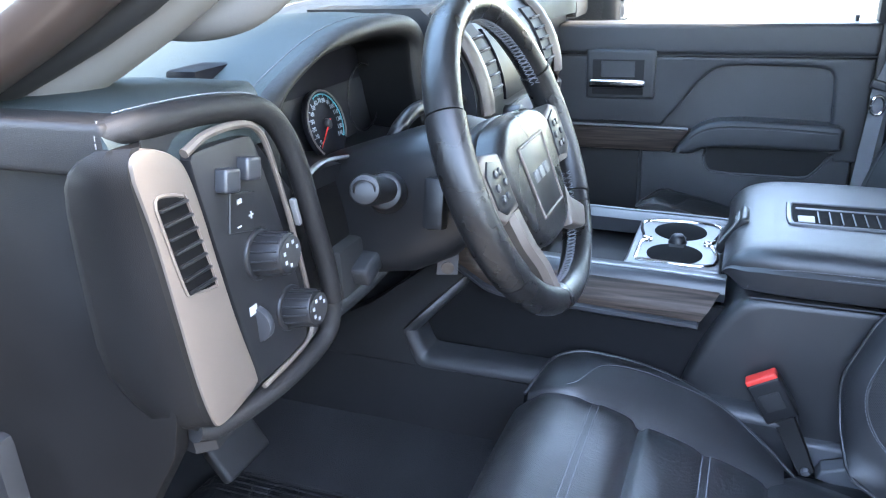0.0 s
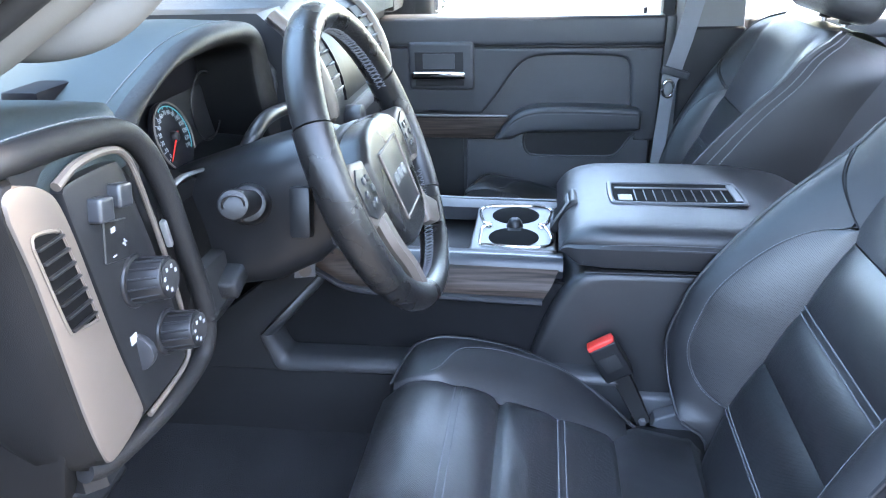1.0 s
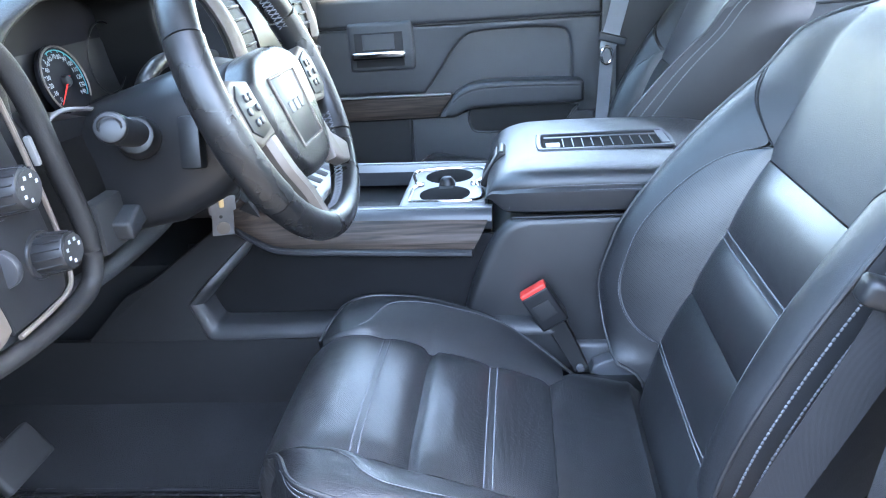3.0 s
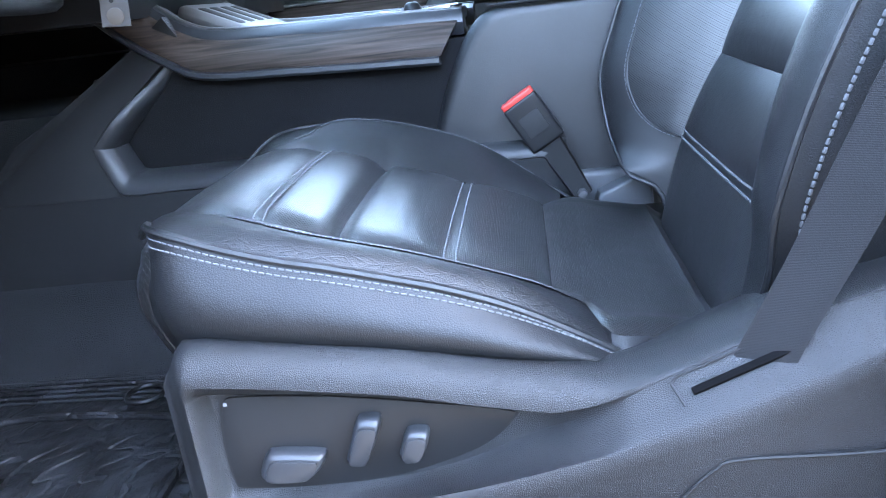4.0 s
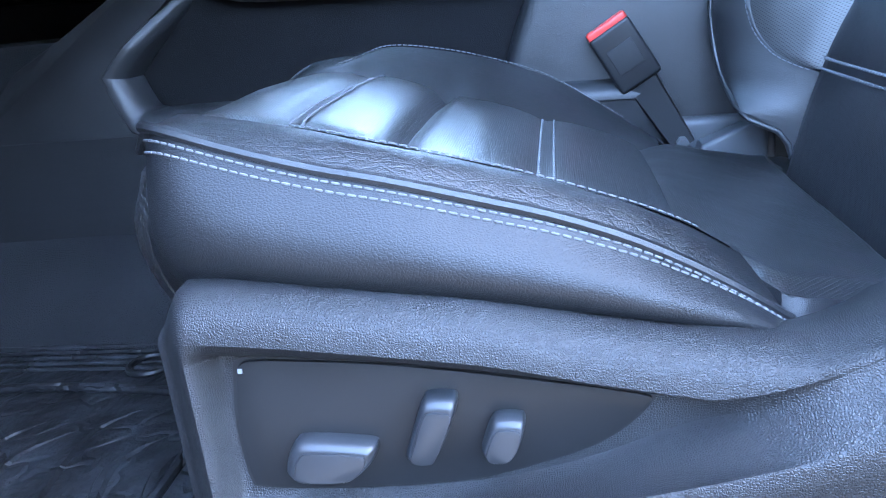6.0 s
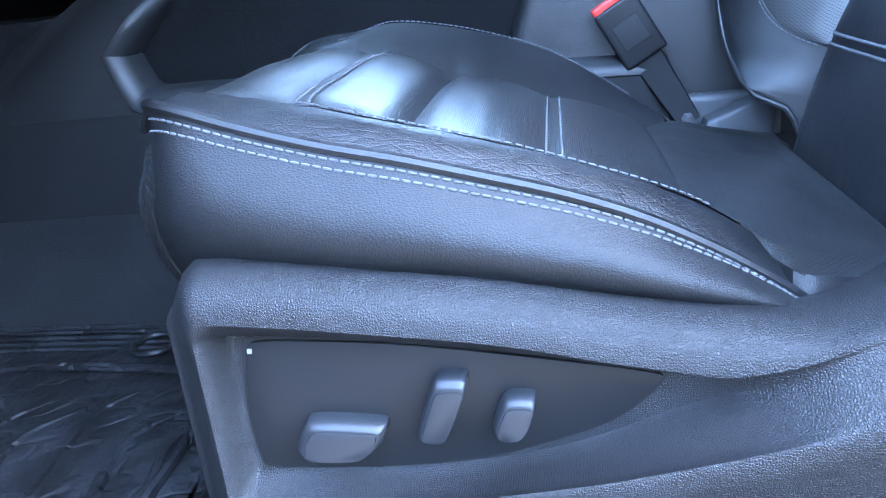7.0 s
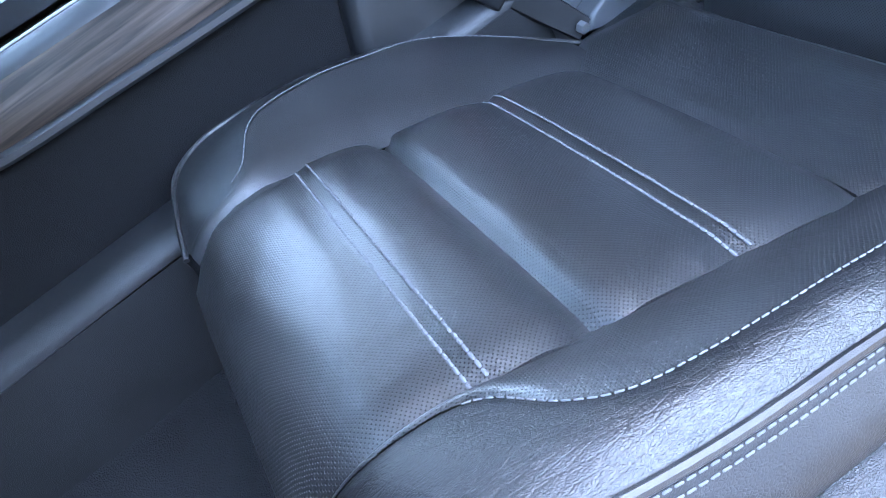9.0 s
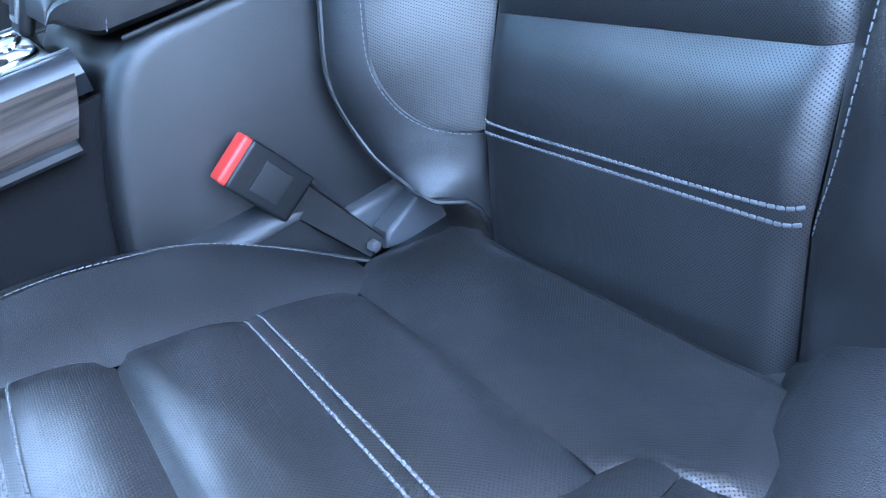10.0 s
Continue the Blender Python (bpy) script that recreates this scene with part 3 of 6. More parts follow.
    # pairs of stitches across the cushion
    for x in (-0.1475, 0.0040):
        for d in (-0.0050, 0.0050):
            part("stitching", stitches([q(x + d, y, centre_z(x + d, y) + 0.0013) for y in np.linspace(SEAM_OUT + 0.003, SEAM_IN - 0.003, 60)], 0.0046, 0.0006, 0.0005, out=(0, 0, 1), wide=2.1), THREAD, root, thread, kind="stuff")
    # underside and the roll at the back of the cushion
    part("cushion_core", box(tuple(min(a, b) for a, b in zip(q(-0.22, -0.68, 0.2), q(0.25, -0.25, 0.285))), tuple(max(a, b) for a, b in zip(q(-0.22, -0.68, 0.2), q(0.25, -0.25, 0.285))), 0.02), LEATHER, root)

    # backrest
    half_in = table([(0.24, 0.146), (0.32, 0.152), (0.34, 0.168), (0.36, 0.200), (0.385, 0.220), (0.41, 0.230), (0.46, 0.236), (0.56, 0.240), (0.64, 0.240), (0.70, 0.235), (0.745, 0.231), (0.775, 0.228), (0.798, 0.221), (0.814, 0.208), (0.824, 0.190), (0.830, 0.168)])
    half_out = table([(0.24, 0.160), (0.30, 0.185), (0.34, 0.205), (0.39, 0.217), (0.46, 0.223), (0.56, 0.228), (0.64, 0.232), (0.70, 0.230), (0.745, 0.231), (0.775, 0.228), (0.798, 0.221), (0.814, 0.208), (0.824, 0.190), (0.830, 0.168)])

    def half(z, side=1):
        return half_in(z) if side > 0 else half_out(z)

    forward_in = table([(0.24, 0.01), (0.30, 0.034), (0.37, 0.066), (0.44, 0.104), (0.50, 0.114), (0.53, 0.116), (0.586, 0.105), (0.65, 0.084), (0.70, 0.060), (0.745, 0.034), (0.80, 0.016), (0.830, -0.012)])
    forward_out = table([(0.24, 0.0), (0.33, 0.004), (0.37, 0.012), (0.40, 0.028), (0.46, 0.046), (0.52, 0.054), (0.60, 0.056), (0.66, 0.050), (0.72, 0.036), (0.76, 0.022), (0.80, 0.008), (0.830, -0.012)])

    def back_point(y, z):
        d = abs(y - MID_Y)
        inside = y > MID_Y
        w = max(0.0, min(1.0, (d - 0.146) / max(0.02, half(z, y - MID_Y) - 0.146)))
        x = back_x(z) if z > 0.375 else back_x(0.375) - 0.22 * (0.375 - z)
        x -= forward_in(z) * math.sin(w * math.pi / 2) ** 1.2 if inside else forward_out(z) * (math.sin(min(1.0, w / 0.6) * math.pi / 2) - 0.22 * max(0.0, (w - 0.6) / 0.4) ** 2)
        x -= pillow(z, (0.20, 0.377, 0.462, 0.547, 0.644, 0.98), 0.009) * max(0.0, 1 - (d / 0.146) ** 6)
        x += 0.008 * math.exp(-((d - 0.146) / 0.006) ** 2) * max(0, min(1, (0.69 - z) / 0.05)) + 0.026 * max(0, (z - 0.785) / 0.045) ** 2
        return q(x, y, z)
    zs = (0.262, 0.462, 0.644, 0.830)
    for z0, z1 in zip(zs[:2], zs[1:]):
        part("backrest_panel", sheet(lambda u, v: back_point(MID_Y + (2 * v - 1) * 0.145, z0 + 0.0002 + (z1 - z0 - 0.0004) * u), 24, 24, (0.014, 0, 0)), BACKPERF, root)

    def seam_top(d):
        """Height of the seam between the bolsters and the plain upper panel."""
        return 0.645 if d < 0.146 else 0.652 + 0.100 * ((d - 0.146) / 0.092) ** 0.8

    def upper(u, v):
        w = 2 * v - 1
        z0 = seam_top(abs(w) * 0.238)
        z = z0 + 0.0002 + (0.8298 - z0) * u
        y = MID_Y + w * half(z, w)
        p = back_point(y, z)
        return p + Vector((0.001 * math.exp(-(u / 0.03) ** 2), 0, 0))
    part("upper_back_panel", sheet(upper, 24, 48, (0.014, 0, 0)), BACKTOP, root)
    sew = [(0.375, 0.004), (0.39, 0.026), (0.415, 0.043), (0.46, 0.054), (0.54, 0.058), (0.60, 0.050), (0.635, 0.036), (0.652, 0.018), (0.657, 0.002)]
    sew_far = [(0.375, 0.002), (0.40, 0.010), (0.44, 0.020), (0.50, 0.029), (0.56, 0.034), (0.61, 0.030), (0.64, 0.018), (0.657, 0.002)]
    for s, sew in ((-1, sew_far), (1, sew)):
        sew_off = table(sew)

        def inset_skin(u, v):
            z = 0.375 + (0.657 - 0.375) * u
            return back_point(MID_Y + s * (0.1465 + sew_off(z) * v), z) + Vector((0.0012 * v * v, 0, 0))

        def wing_skin(u, v):
            top = seam_top(0.1465 + 0.0915 * v)
            z = 0.25 + (top - 0.25) * u
            a = 0.1465 + (sew_off(z) if 0.375 < z < 0.657 else 0.0)
            return back_point(MID_Y + s * (a + max(0.001, half(z, s) - a) * v), z)
        part("backrest_inset", sheet(inset_skin, 40, 8), BACKPERF, root)
        part("backrest_bolster", sheet(wing_skin, 60, 12, (0.012, 0, 0)), LEATHER, root)
        zz = np.linspace(0.25, 0.830, 50)
        edge = [back_point(MID_Y + s * half(z, s), z) for z in zz]
        back = [q(back_x(z) + 0.137, MID_Y + s * (half(z, s) - 0.012), z - 0.034 * ramp01((z - 0.66) / 0.17)) for z in zz]
        bulge = Vector((0, (-s if mirror else s) * 0.016, 0))
        part("backrest_side", sheet(lambda u, v: edge[int(round(u * 49))].lerp(back[int(round(u * 49))], v) + bulge * math.sin(math.pi * v) * (1 - 0.8 * ramp01((u - 0.85) / 0.15)), 49, 8), SKIRT, root)
        part("piping", tube(edge, 0.0028, 8), LEATHER, root)
        if s == -1 or mirror:
            for v in (0.10, 0.19):
                part("stitching", stitches([edge[i].lerp(back[i], v) + bulge * (math.sin(math.pi * v) + 0.06) for i in range(8, 50)], *SEW, out=(-0.3, -1, 0), wide=2.2), THREAD, root, thread, kind="stuff")
        part("stitching", stitches([back_point(MID_Y + s * (0.1475 + p.x), p.z) - Vector((0.0010, 0, 0)) for p in spline([(b, 0, a) for a, b in sew], 60)], *SEW), THREAD, root, thread, kind="stuff")
        part("upper_seam", tube([back_point(MID_Y + s * d, seam_top(d)) - Vector((0.0002, 0, 0)) for d in np.linspace(0.15, 0.236, 16)], 0.0012, 6), RUBBER, root)
    def rear_back(u, v):
        z = 0.25 + 0.58 * u
        return q(back_x(z) + 0.137, MID_Y + (2 * v - 1) * (half(z, 2 * v - 1) - 0.012), z - 0.034 * ramp01((z - 0.66) / 0.17))

    def top_pad(u, v):
        w = 2 * u - 1
        p = back_point(MID_Y + w * half(0.83, w), 0.83).lerp(rear_back(1.0, u), v)
        return p + Vector((0, 0, 0.012 * math.sin(math.pi * v)))
    part("backrest_rear", sheet(rear_back, 20, 10), PLASTIC, root)
    part("backrest_top", sheet(top_pad, 16, 10), LEATHER, root)
    for z in (0.3825, 0.547):
        for d in (-0.0045, 0.0045):
            part("stitching", stitches([back_point(y, z + d) - Vector((0.0012, 0, 0)) for y in np.linspace(MID_Y - 0.142, MID_Y + 0.142, 60)], 0.0046, 0.0006, 0.0005, out=(-1, 0, 0.45), wide=2.6), THREAD, root, thread, kind="stuff")
    # head restraint
    hx = back_x(0.92) + 0.05
    rest = part("headrest", turned(box((-0.058, -0.14, -0.095), (0.058, 0.14, 0.095), 0.042, 5), Matrix.Translation(q(hx, MID_Y, 0.932)) @ Matrix.Rotation(radians(18), 4, "Y")), LEATHER, root)
    for s in (-1, 1):
        part("headrest_post", cylinder(q(back_x(0.84) + 0.075, MID_Y + s * 0.06, 0.82), q(hx, MID_Y + s * 0.06, 0.90), 0.006, sides=12), CHROME, root, "bright steel post")
        part("post_collar", cylinder(q(back_x(0.84) + 0.077, MID_Y + s * 0.06, 0.830), q(back_x(0.84) + 0.083, MID_Y + s * 0.06, 0.860), 0.013, 0.011, sides=16, bevel=0.002), SMOOTH, root)
    return root, q


driver, _ = seat(False, "black leather driver seat with perforated centre and pale stitching", "front seats")
passenger, pq = seat(True, "black leather passenger seat with perforated centre and pale stitching", "front seats")


# ---- base of the driver's seat: shield, switch plate, belt cover ----
base = thing("seat_base", (0, MID_Y, floor_z), "black grained plastic seat base with power seat switches", "seat base")
SHIELD_TOP = table([(-0.200, 0.318), (-0.188, 0.338), (-0.172, 0.344), (-0.138, 0.343), (-0.079, 0.337), (-0.023, 0.330), (0.031, 0.319), (0.084, 0.310), (0.122, 0.306), (0.16, 0.316), (0.20, 0.334), (0.27, 0.360), (0.46, 0.402)])
PLATE_TOP = table([(-0.20, 0.307), (-0.155, 0.307), (-0.082, 0.304), (-0.04, 0.299), (0.0, 0.293), (0.026, 0.2885), (0.05, 0.2845), (0.075, 0.283), (0.10, 0.287), (0.127, 0.297), (0.16, 0.313), (0.20, 0.331), (0.27, 0.357), (0.46, 0.399)])
PLATE_LOW = table([(-0.20, 0.221), (-0.155, 0.223), (-0.095, 0.2235), (-0.034, 0.229), (-0.005, 0.235), (0.024, 0.244), (0.053, 0.256), (0.087, 0.270), (0.110, 0.283), (0.127, 0.2955), (0.16, 0.3115), (0.20, 0.3295), (0.27, 0.3555), (0.46, 0.3975)])
RIDGE_Z = table([(-0.20, 0.190), (-0.16, 0.205), (-0.10, 0.219), (-0.033, 0.233), (0.019, 0.243), (0.068, 0.255), (0.103, 0.265), (0.135, 0.276), (0.186, 0.296), (0.235, 0.316), (0.271, 0.332), (0.36, 0.354), (0.46, 0.370)])
RIDGE_Y = table([(-0.20, -0.738), (-0.16, -0.745), (-0.10, -0.752), (0.0, -0.758), (0.1, -0.761), (0.2, -0.764), (0.46, -0.760)])


def ramp(x, a, b):
    u = max(0.0, min(1.0, (x - a) / (b - a)))
    return u * u * (3 - 2 * u)


def shield_ring(x):
    """Section of the seat cover: rolled top, recess for the plate, flared lower shelf and ridge."""
    t, top, low, zr, yr = SHIELD_TOP(x), PLATE_TOP(x), PLATE_LOW(x), RIDGE_Z(x), RIDGE_Y(x)
    n = 0.90 + 0.10 * ramp(x, -0.202, -0.170)
    dip = 0.0200 * ramp(x, -0.176, -0.163) * (1 - ramp(x, 0.065, 0.130))
    face = -0.7385 + dip
    d = min(1.0, (t - top) / 0.028)
    rows = [(-0.60, t - 0.08), (-0.645, t - 0.022), (-0.690, t - 0.004), (-0.708, t - 0.0005), (-0.722, t - 0.002 * d), (-0.7325, t - 0.008 * d), (-0.7375, t - 0.016 * d), (-0.7385, t - 0.024 * d),
            (-0.7385 + dip * 0.25, (t - 0.024 * d) * 0.35 + top * 0.65 + 0.001 * d), (-0.7385 + dip * 0.8, top + 0.0015 * d), (face, top - 0.001), (face, (top + low) / 2), (face, low + 0.001)]
    for k in (0.10, 0.28, 0.5, 0.72, 0.9):
        rows.append((face + (yr - face) * k, low - 0.001 + (zr + 0.001 - low) * k - 0.0022 * math.sin(math.pi * k)))
    rows += [(yr + 0.0018, zr + 0.0006), (yr + 0.0002, zr - 0.0025), (yr + 0.001, zr - 0.014), (yr + 0.005, zr - 0.035), (yr + 0.010, 0.12), (-0.70, 0.06), (-0.60, 0.06)]
    return [(x, MID_Y + (y - MID_Y) * n, z) for y, z in rows]


part("shield", loft([shield_ring(x) for x in (*np.linspace(-0.201, -0.155, 24), *np.linspace(-0.150, 0.13, 48), *np.linspace(0.14, 0.46, 26))]), PLASTIC, base)
plate = smooth_outline([(-0.155, 0.299), (-0.150, 0.3025), (-0.133, 0.303), (-0.082, 0.300), (-0.04, 0.295), (0.0, 0.289), (0.026, 0.285), (0.048, 0.2805), (0.051, 0.277), (0.041, 0.265), (0.024, 0.253), (-0.005, 0.242), (-0.034, 0.234), (-0.064, 0.230), (-0.095, 0.228), (-0.126, 0.227), (-0.152, 0.228), (-0.158, 0.232), (-0.160, 0.255), (-0.159, 0.276), (-0.155, 0.299)], 90)[:-1]
part("plate_gap", slab([(-0.054 + (a + 0.054) * 1.022, 0.265 + (b - 0.265) * 1.055) for a, b in plate], plane_frame((0, -0.7183, 0), *SIDE), 0.0014, 0), RUBBER, base, "dark gap round the plate", False)
part("switch_plate", slab(plate, plane_frame((0, -0.7188, 0), *SIDE), 0.0032, 0.0008), PLATEMAT, base, "smooth dark grey plate")
part("screw_mark", slab([(-0.1545, 0.2965), (-0.1520, 0.2965), (-0.1517, 0.2992), (-0.1543, 0.2992)], plane_frame((0, -0.7219, 0), *SIDE), 0.0004, 0), WHITEINK, base, "small pale speck", False)
for pts, h in (([(-0.135, 0.243), (-0.1335, 0.250), (-0.129, 0.258), (-0.121, 0.2615), (-0.089, 0.2595), (-0.085, 0.256), (-0.0875, 0.249), (-0.095, 0.242), (-0.105, 0.2395), (-0.130, 0.2395)], 0.0145),
               ([(-0.070, 0.253), (-0.066, 0.264), (-0.0595, 0.281), (-0.055, 0.2855), (-0.044, 0.2855), (-0.0415, 0.282), (-0.0445, 0.272), (-0.054, 0.252), (-0.059, 0.2485), (-0.068, 0.249)], 0.0145),
               ([(-0.0315, 0.256), (-0.0265, 0.269), (-0.022, 0.2735), (-0.0115, 0.2735), (-0.009, 0.270), (-0.0115, 0.260), (-0.0165, 0.2525), (-0.021, 0.2505), (-0.0295, 0.251)], 0.0135)):
    ring = smooth_outline(pts + pts[:1], 40)[:-1]
    mx, mz = sum(a for a, _ in ring) / 40, sum(b for _, b in ring) / 40

    def level(k, y, dz=0.0):
        return [(mx + (a - mx) * k, y, mz + (b - mz) * k + dz) for a, b in ring]
    lower = part("seat_switch", loft([level(1.0, -0.7212), level(1.0, -0.7212 - h * 0.35), level(0.97, -0.7212 - h * 0.62), level(0.86, -0.7212 - h * 0.86, -0.0004), level(0.80, -0.7212 - h * 0.90, -0.0006)]), SWITCH, base)
    part("switch_cap", loft([level(0.79, -0.7212 - h * 0.88, -0.0008), level(0.77, -0.7212 - h * 0.97, -0.0008), level(0.70, -0.7212 - h, -0.0008)]), SWITCH, lower)
tilt = Matrix.Translation((0.180, -0.7475, 0.3115)) @ Matrix.Rotation(radians(-24), 4, "Y") @ Matrix.Rotation(radians(42), 4, "X")
part("belt_slot", turned(box((-0.018, -0.0035, -0.004), (0.046, 0.0015, 0.0012), 0.0012, 2), tilt), VOID, base, "black inset for the shade in the belt slot")
part("slot_seam", tube([tilt @ Vector((a, b, 0.0012)) for a, b in ((-0.026, -0.008), (-0.028, 0.008), (-0.022, 0.011), (0.050, 0.011))], 0.0009, 6), RUBBER, base, "thin dark joint round the slot")
seam = spline([(0.135, -0.7585, 0.205), (0.158, -0.7590, 0.236), (0.175, -0.7592, 0.253), (0.192, -0.7595, 0.260), (0.273, -0.7600, 0.262), (0.40, -0.758, 0.270)], 30)
part("cover_seam", tube(seam, 0.0012, 6), RUBBER, base, "thin dark joint")

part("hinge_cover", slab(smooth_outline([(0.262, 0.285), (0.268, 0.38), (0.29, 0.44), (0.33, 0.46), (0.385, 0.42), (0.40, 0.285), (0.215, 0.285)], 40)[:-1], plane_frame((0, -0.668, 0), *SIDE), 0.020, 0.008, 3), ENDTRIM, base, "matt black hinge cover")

# ---- seat belts ----
belt = thing("driver_seat_belt", (0.2, -0.74, 0.31), "dark grey woven seat belt rising from the seat base", "seat belt")
bp = spline([(0.199, -0.747, 0.302), (0.211, -0.7465, 0.330), (0.241, -0.746, 0.390), (0.272, -0.750, 0.465), (0.335, -0.758, 0.62), (0.41, -0.762, 0.82), (0.47, -0.765, 1.0)], 30)
across = Vector((0.042, -0.012, 0.018))
part("strap", sheet(lambda u, v: bp[int(round(u * 29))] + across * (v - 0.5) * (1 + 0.15 * u), 29, 8, (0.0006, 0.0014, 0)), BELT, belt)
guide = part("belt_guide", turned(box((-0.04, -0.012, -0.012), (0.04, 0.012, 0.012), 0.008, 3), Matrix.Translation((0.345, -0.760, 0.650)) @ Matrix.Rotation(radians(20), 4, "Y")), SMOOTH, belt, "black plastic guide loop")
tagged(part("pillar_middle_driver", loft([[(x0, -0.80, z), (x0 + 0.02, -0.84, z), (0.60, -0.85, z), (0.62, -0.79, z), (x0 + 0.03, -0.775, z)] for x0, z in ((0.28, 0.0), (0.30, 0.35), (0.318, 0.50), (0.36, 0.80), (0.40, 1.3))]), PLASTIC, None, "black lower trim of the middle door pillar"), category="pillar", kind="structure")
tagged(part("trim_sill", box((-0.90, -0.88, -0.02), (1.25, -0.79, 0.055), 0.012, 3), PLASTIC, None, "black grained door sill cover"), category="sill", kind="structure")

buckle = thing("belt_buckle", (0.13, -0.245, 0.29), "black seat belt buckle with red release button", "belt buckle")
bx = Matrix.Translation((0.065, -0.238, 0.4215)) @ Matrix.Rotation(radians(-31), 4, "Y")
housing = part("housing", turned(box((-0.023, -0.012, -0.066), (0.023, 0.012, -0.001), 0.004, 3), bx), SMOOTH, buckle)
part("label_panel", turned(box((-0.014, -0.0132, -0.048), (0.014, -0.011, -0.020), 0.001, 2), bx), RUBBER, housing, "recessed square mark")
part("release_button", turned(box((-0.022, -0.0105, -0.004), (0.022, 0.0105, 0.0055), 0.003, 3), bx), RED, buckle, "red release button")
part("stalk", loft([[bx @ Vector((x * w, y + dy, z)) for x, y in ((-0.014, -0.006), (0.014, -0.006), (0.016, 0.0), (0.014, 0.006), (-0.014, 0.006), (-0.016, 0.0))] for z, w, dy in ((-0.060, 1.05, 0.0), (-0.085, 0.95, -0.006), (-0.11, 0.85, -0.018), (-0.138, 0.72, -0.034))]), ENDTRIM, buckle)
part("stalk_bolt", turned(cylinder((0.0, -0.046, -0.134), (0.0, -0.038, -0.132), 0.006, sides=6, bevel=0.001), bx), SWITCHLIGHT, buckle, "small steel bolt")
bracket_grey = material("grey_anchor_plastic", (0.055, 0.057, 0.062), 0.45, spots=(20, (0.045, 0.047, 0.051), 0.5))
bracket = thing("belt_anchor_cover", (0.17, -0.25, 0.27), "grey plastic anchor cover behind the buckle", "bracket")
part("rail_cover", box((0.125, -0.232, 0.268), (0.235, -0.180, 0.322), 0.008, 3), bracket_grey, bracket, "grey seat rail cover")
part("tab", slab([(0.150, 0.285), (0.222, 0.262), (0.219, 0.316), (0.212, 0.322), (0.156, 0.300)], plane_frame((0, -0.235, 0), *SIDE), 0.026, 0.005, 3), bracket_grey, bracket)

# ---- tunnel side with its pocket ----
pocket = thing("tunnel_side_panel", (-0.4, -0.23, 0.24), "dark plastic tunnel panel with an open side pocket", "panel")
part("lower_panel", sheet(lambda u, v: Vector((-0.93 + 1.05 * u, -0.256 + 0.011 * v, 0.205 + 0.144 * v)), 12, 6, (0, 0.01, 0)), DARKTRIM, pocket)
RIM_OUT = [(-0.365, 0.534), (-0.432, 0.474), (-0.484, 0.424), (-0.4905, 0.410), (-0.4745, 0.361), (-0.464, 0.3495), (-0.445, 0.3475), (-0.38, 0.3485), (-0.20, 0.350), (0.12, 0.347)]
RIM_IN = [(-0.350, 0.521), (-0.417, 0.464), (-0.463, 0.418), (-0.4665, 0.409), (-0.4555, 0.381), (-0.4475, 0.3745), (-0.432, 0.3735), (-0.38, 0.3735), (-0.20, 0.373), (0.12, 0.366)]
front = [(-0.90, 0.232), (-0.80, 0.272), (-0.68, 0.350), (-0.60, 0.428), (-0.548, 0.455), (-0.485, 0.498), (-0.43, 0.536), (-0.385, 0.568)] + RIM_OUT[:7] + [(-0.445, 0.232)]
front_bm = slab(front, plane_frame((0, -0.215, 0), *SIDE), 0.029, 0.001)
for v in front_bm.verts:
    v.co.y += 0.055 * ramp(v.co.z, 0.44, 0.515)
part("front_panel", front_bm, DARKTRIM, pocket)
rim_o, rim_i = spline([(a, 0, b) for a, b in RIM_OUT], 70), spline([(a, 0, b) for a, b in RIM_IN], 70)
part("pocket_lip", loft([[Vector((0, y + 0.055 * ramp(o.z, 0.44, 0.515), 0)) + o.lerp(i, k) for k, y in ((0.0, -0.236), (0.03, -0.2445), (0.12, -0.2475), (0.35, -0.2475), (0.65, -0.2440), (0.88, -0.2375), (1.0, -0.2290), (1.02, -0.195), (0.3, -0.195))] for o, i in zip(rim_o, rim_i)]), POCKETLIP, pocket, "grey lip, coloured lighter for the light on its bevel")
part("pocket_back", box((-0.50, -0.190, 0.24), (0.06, -0.178, 0.50), 0.004), POCKETSHADE, pocket, "pocket wall, darkened in colour for the shade inside")

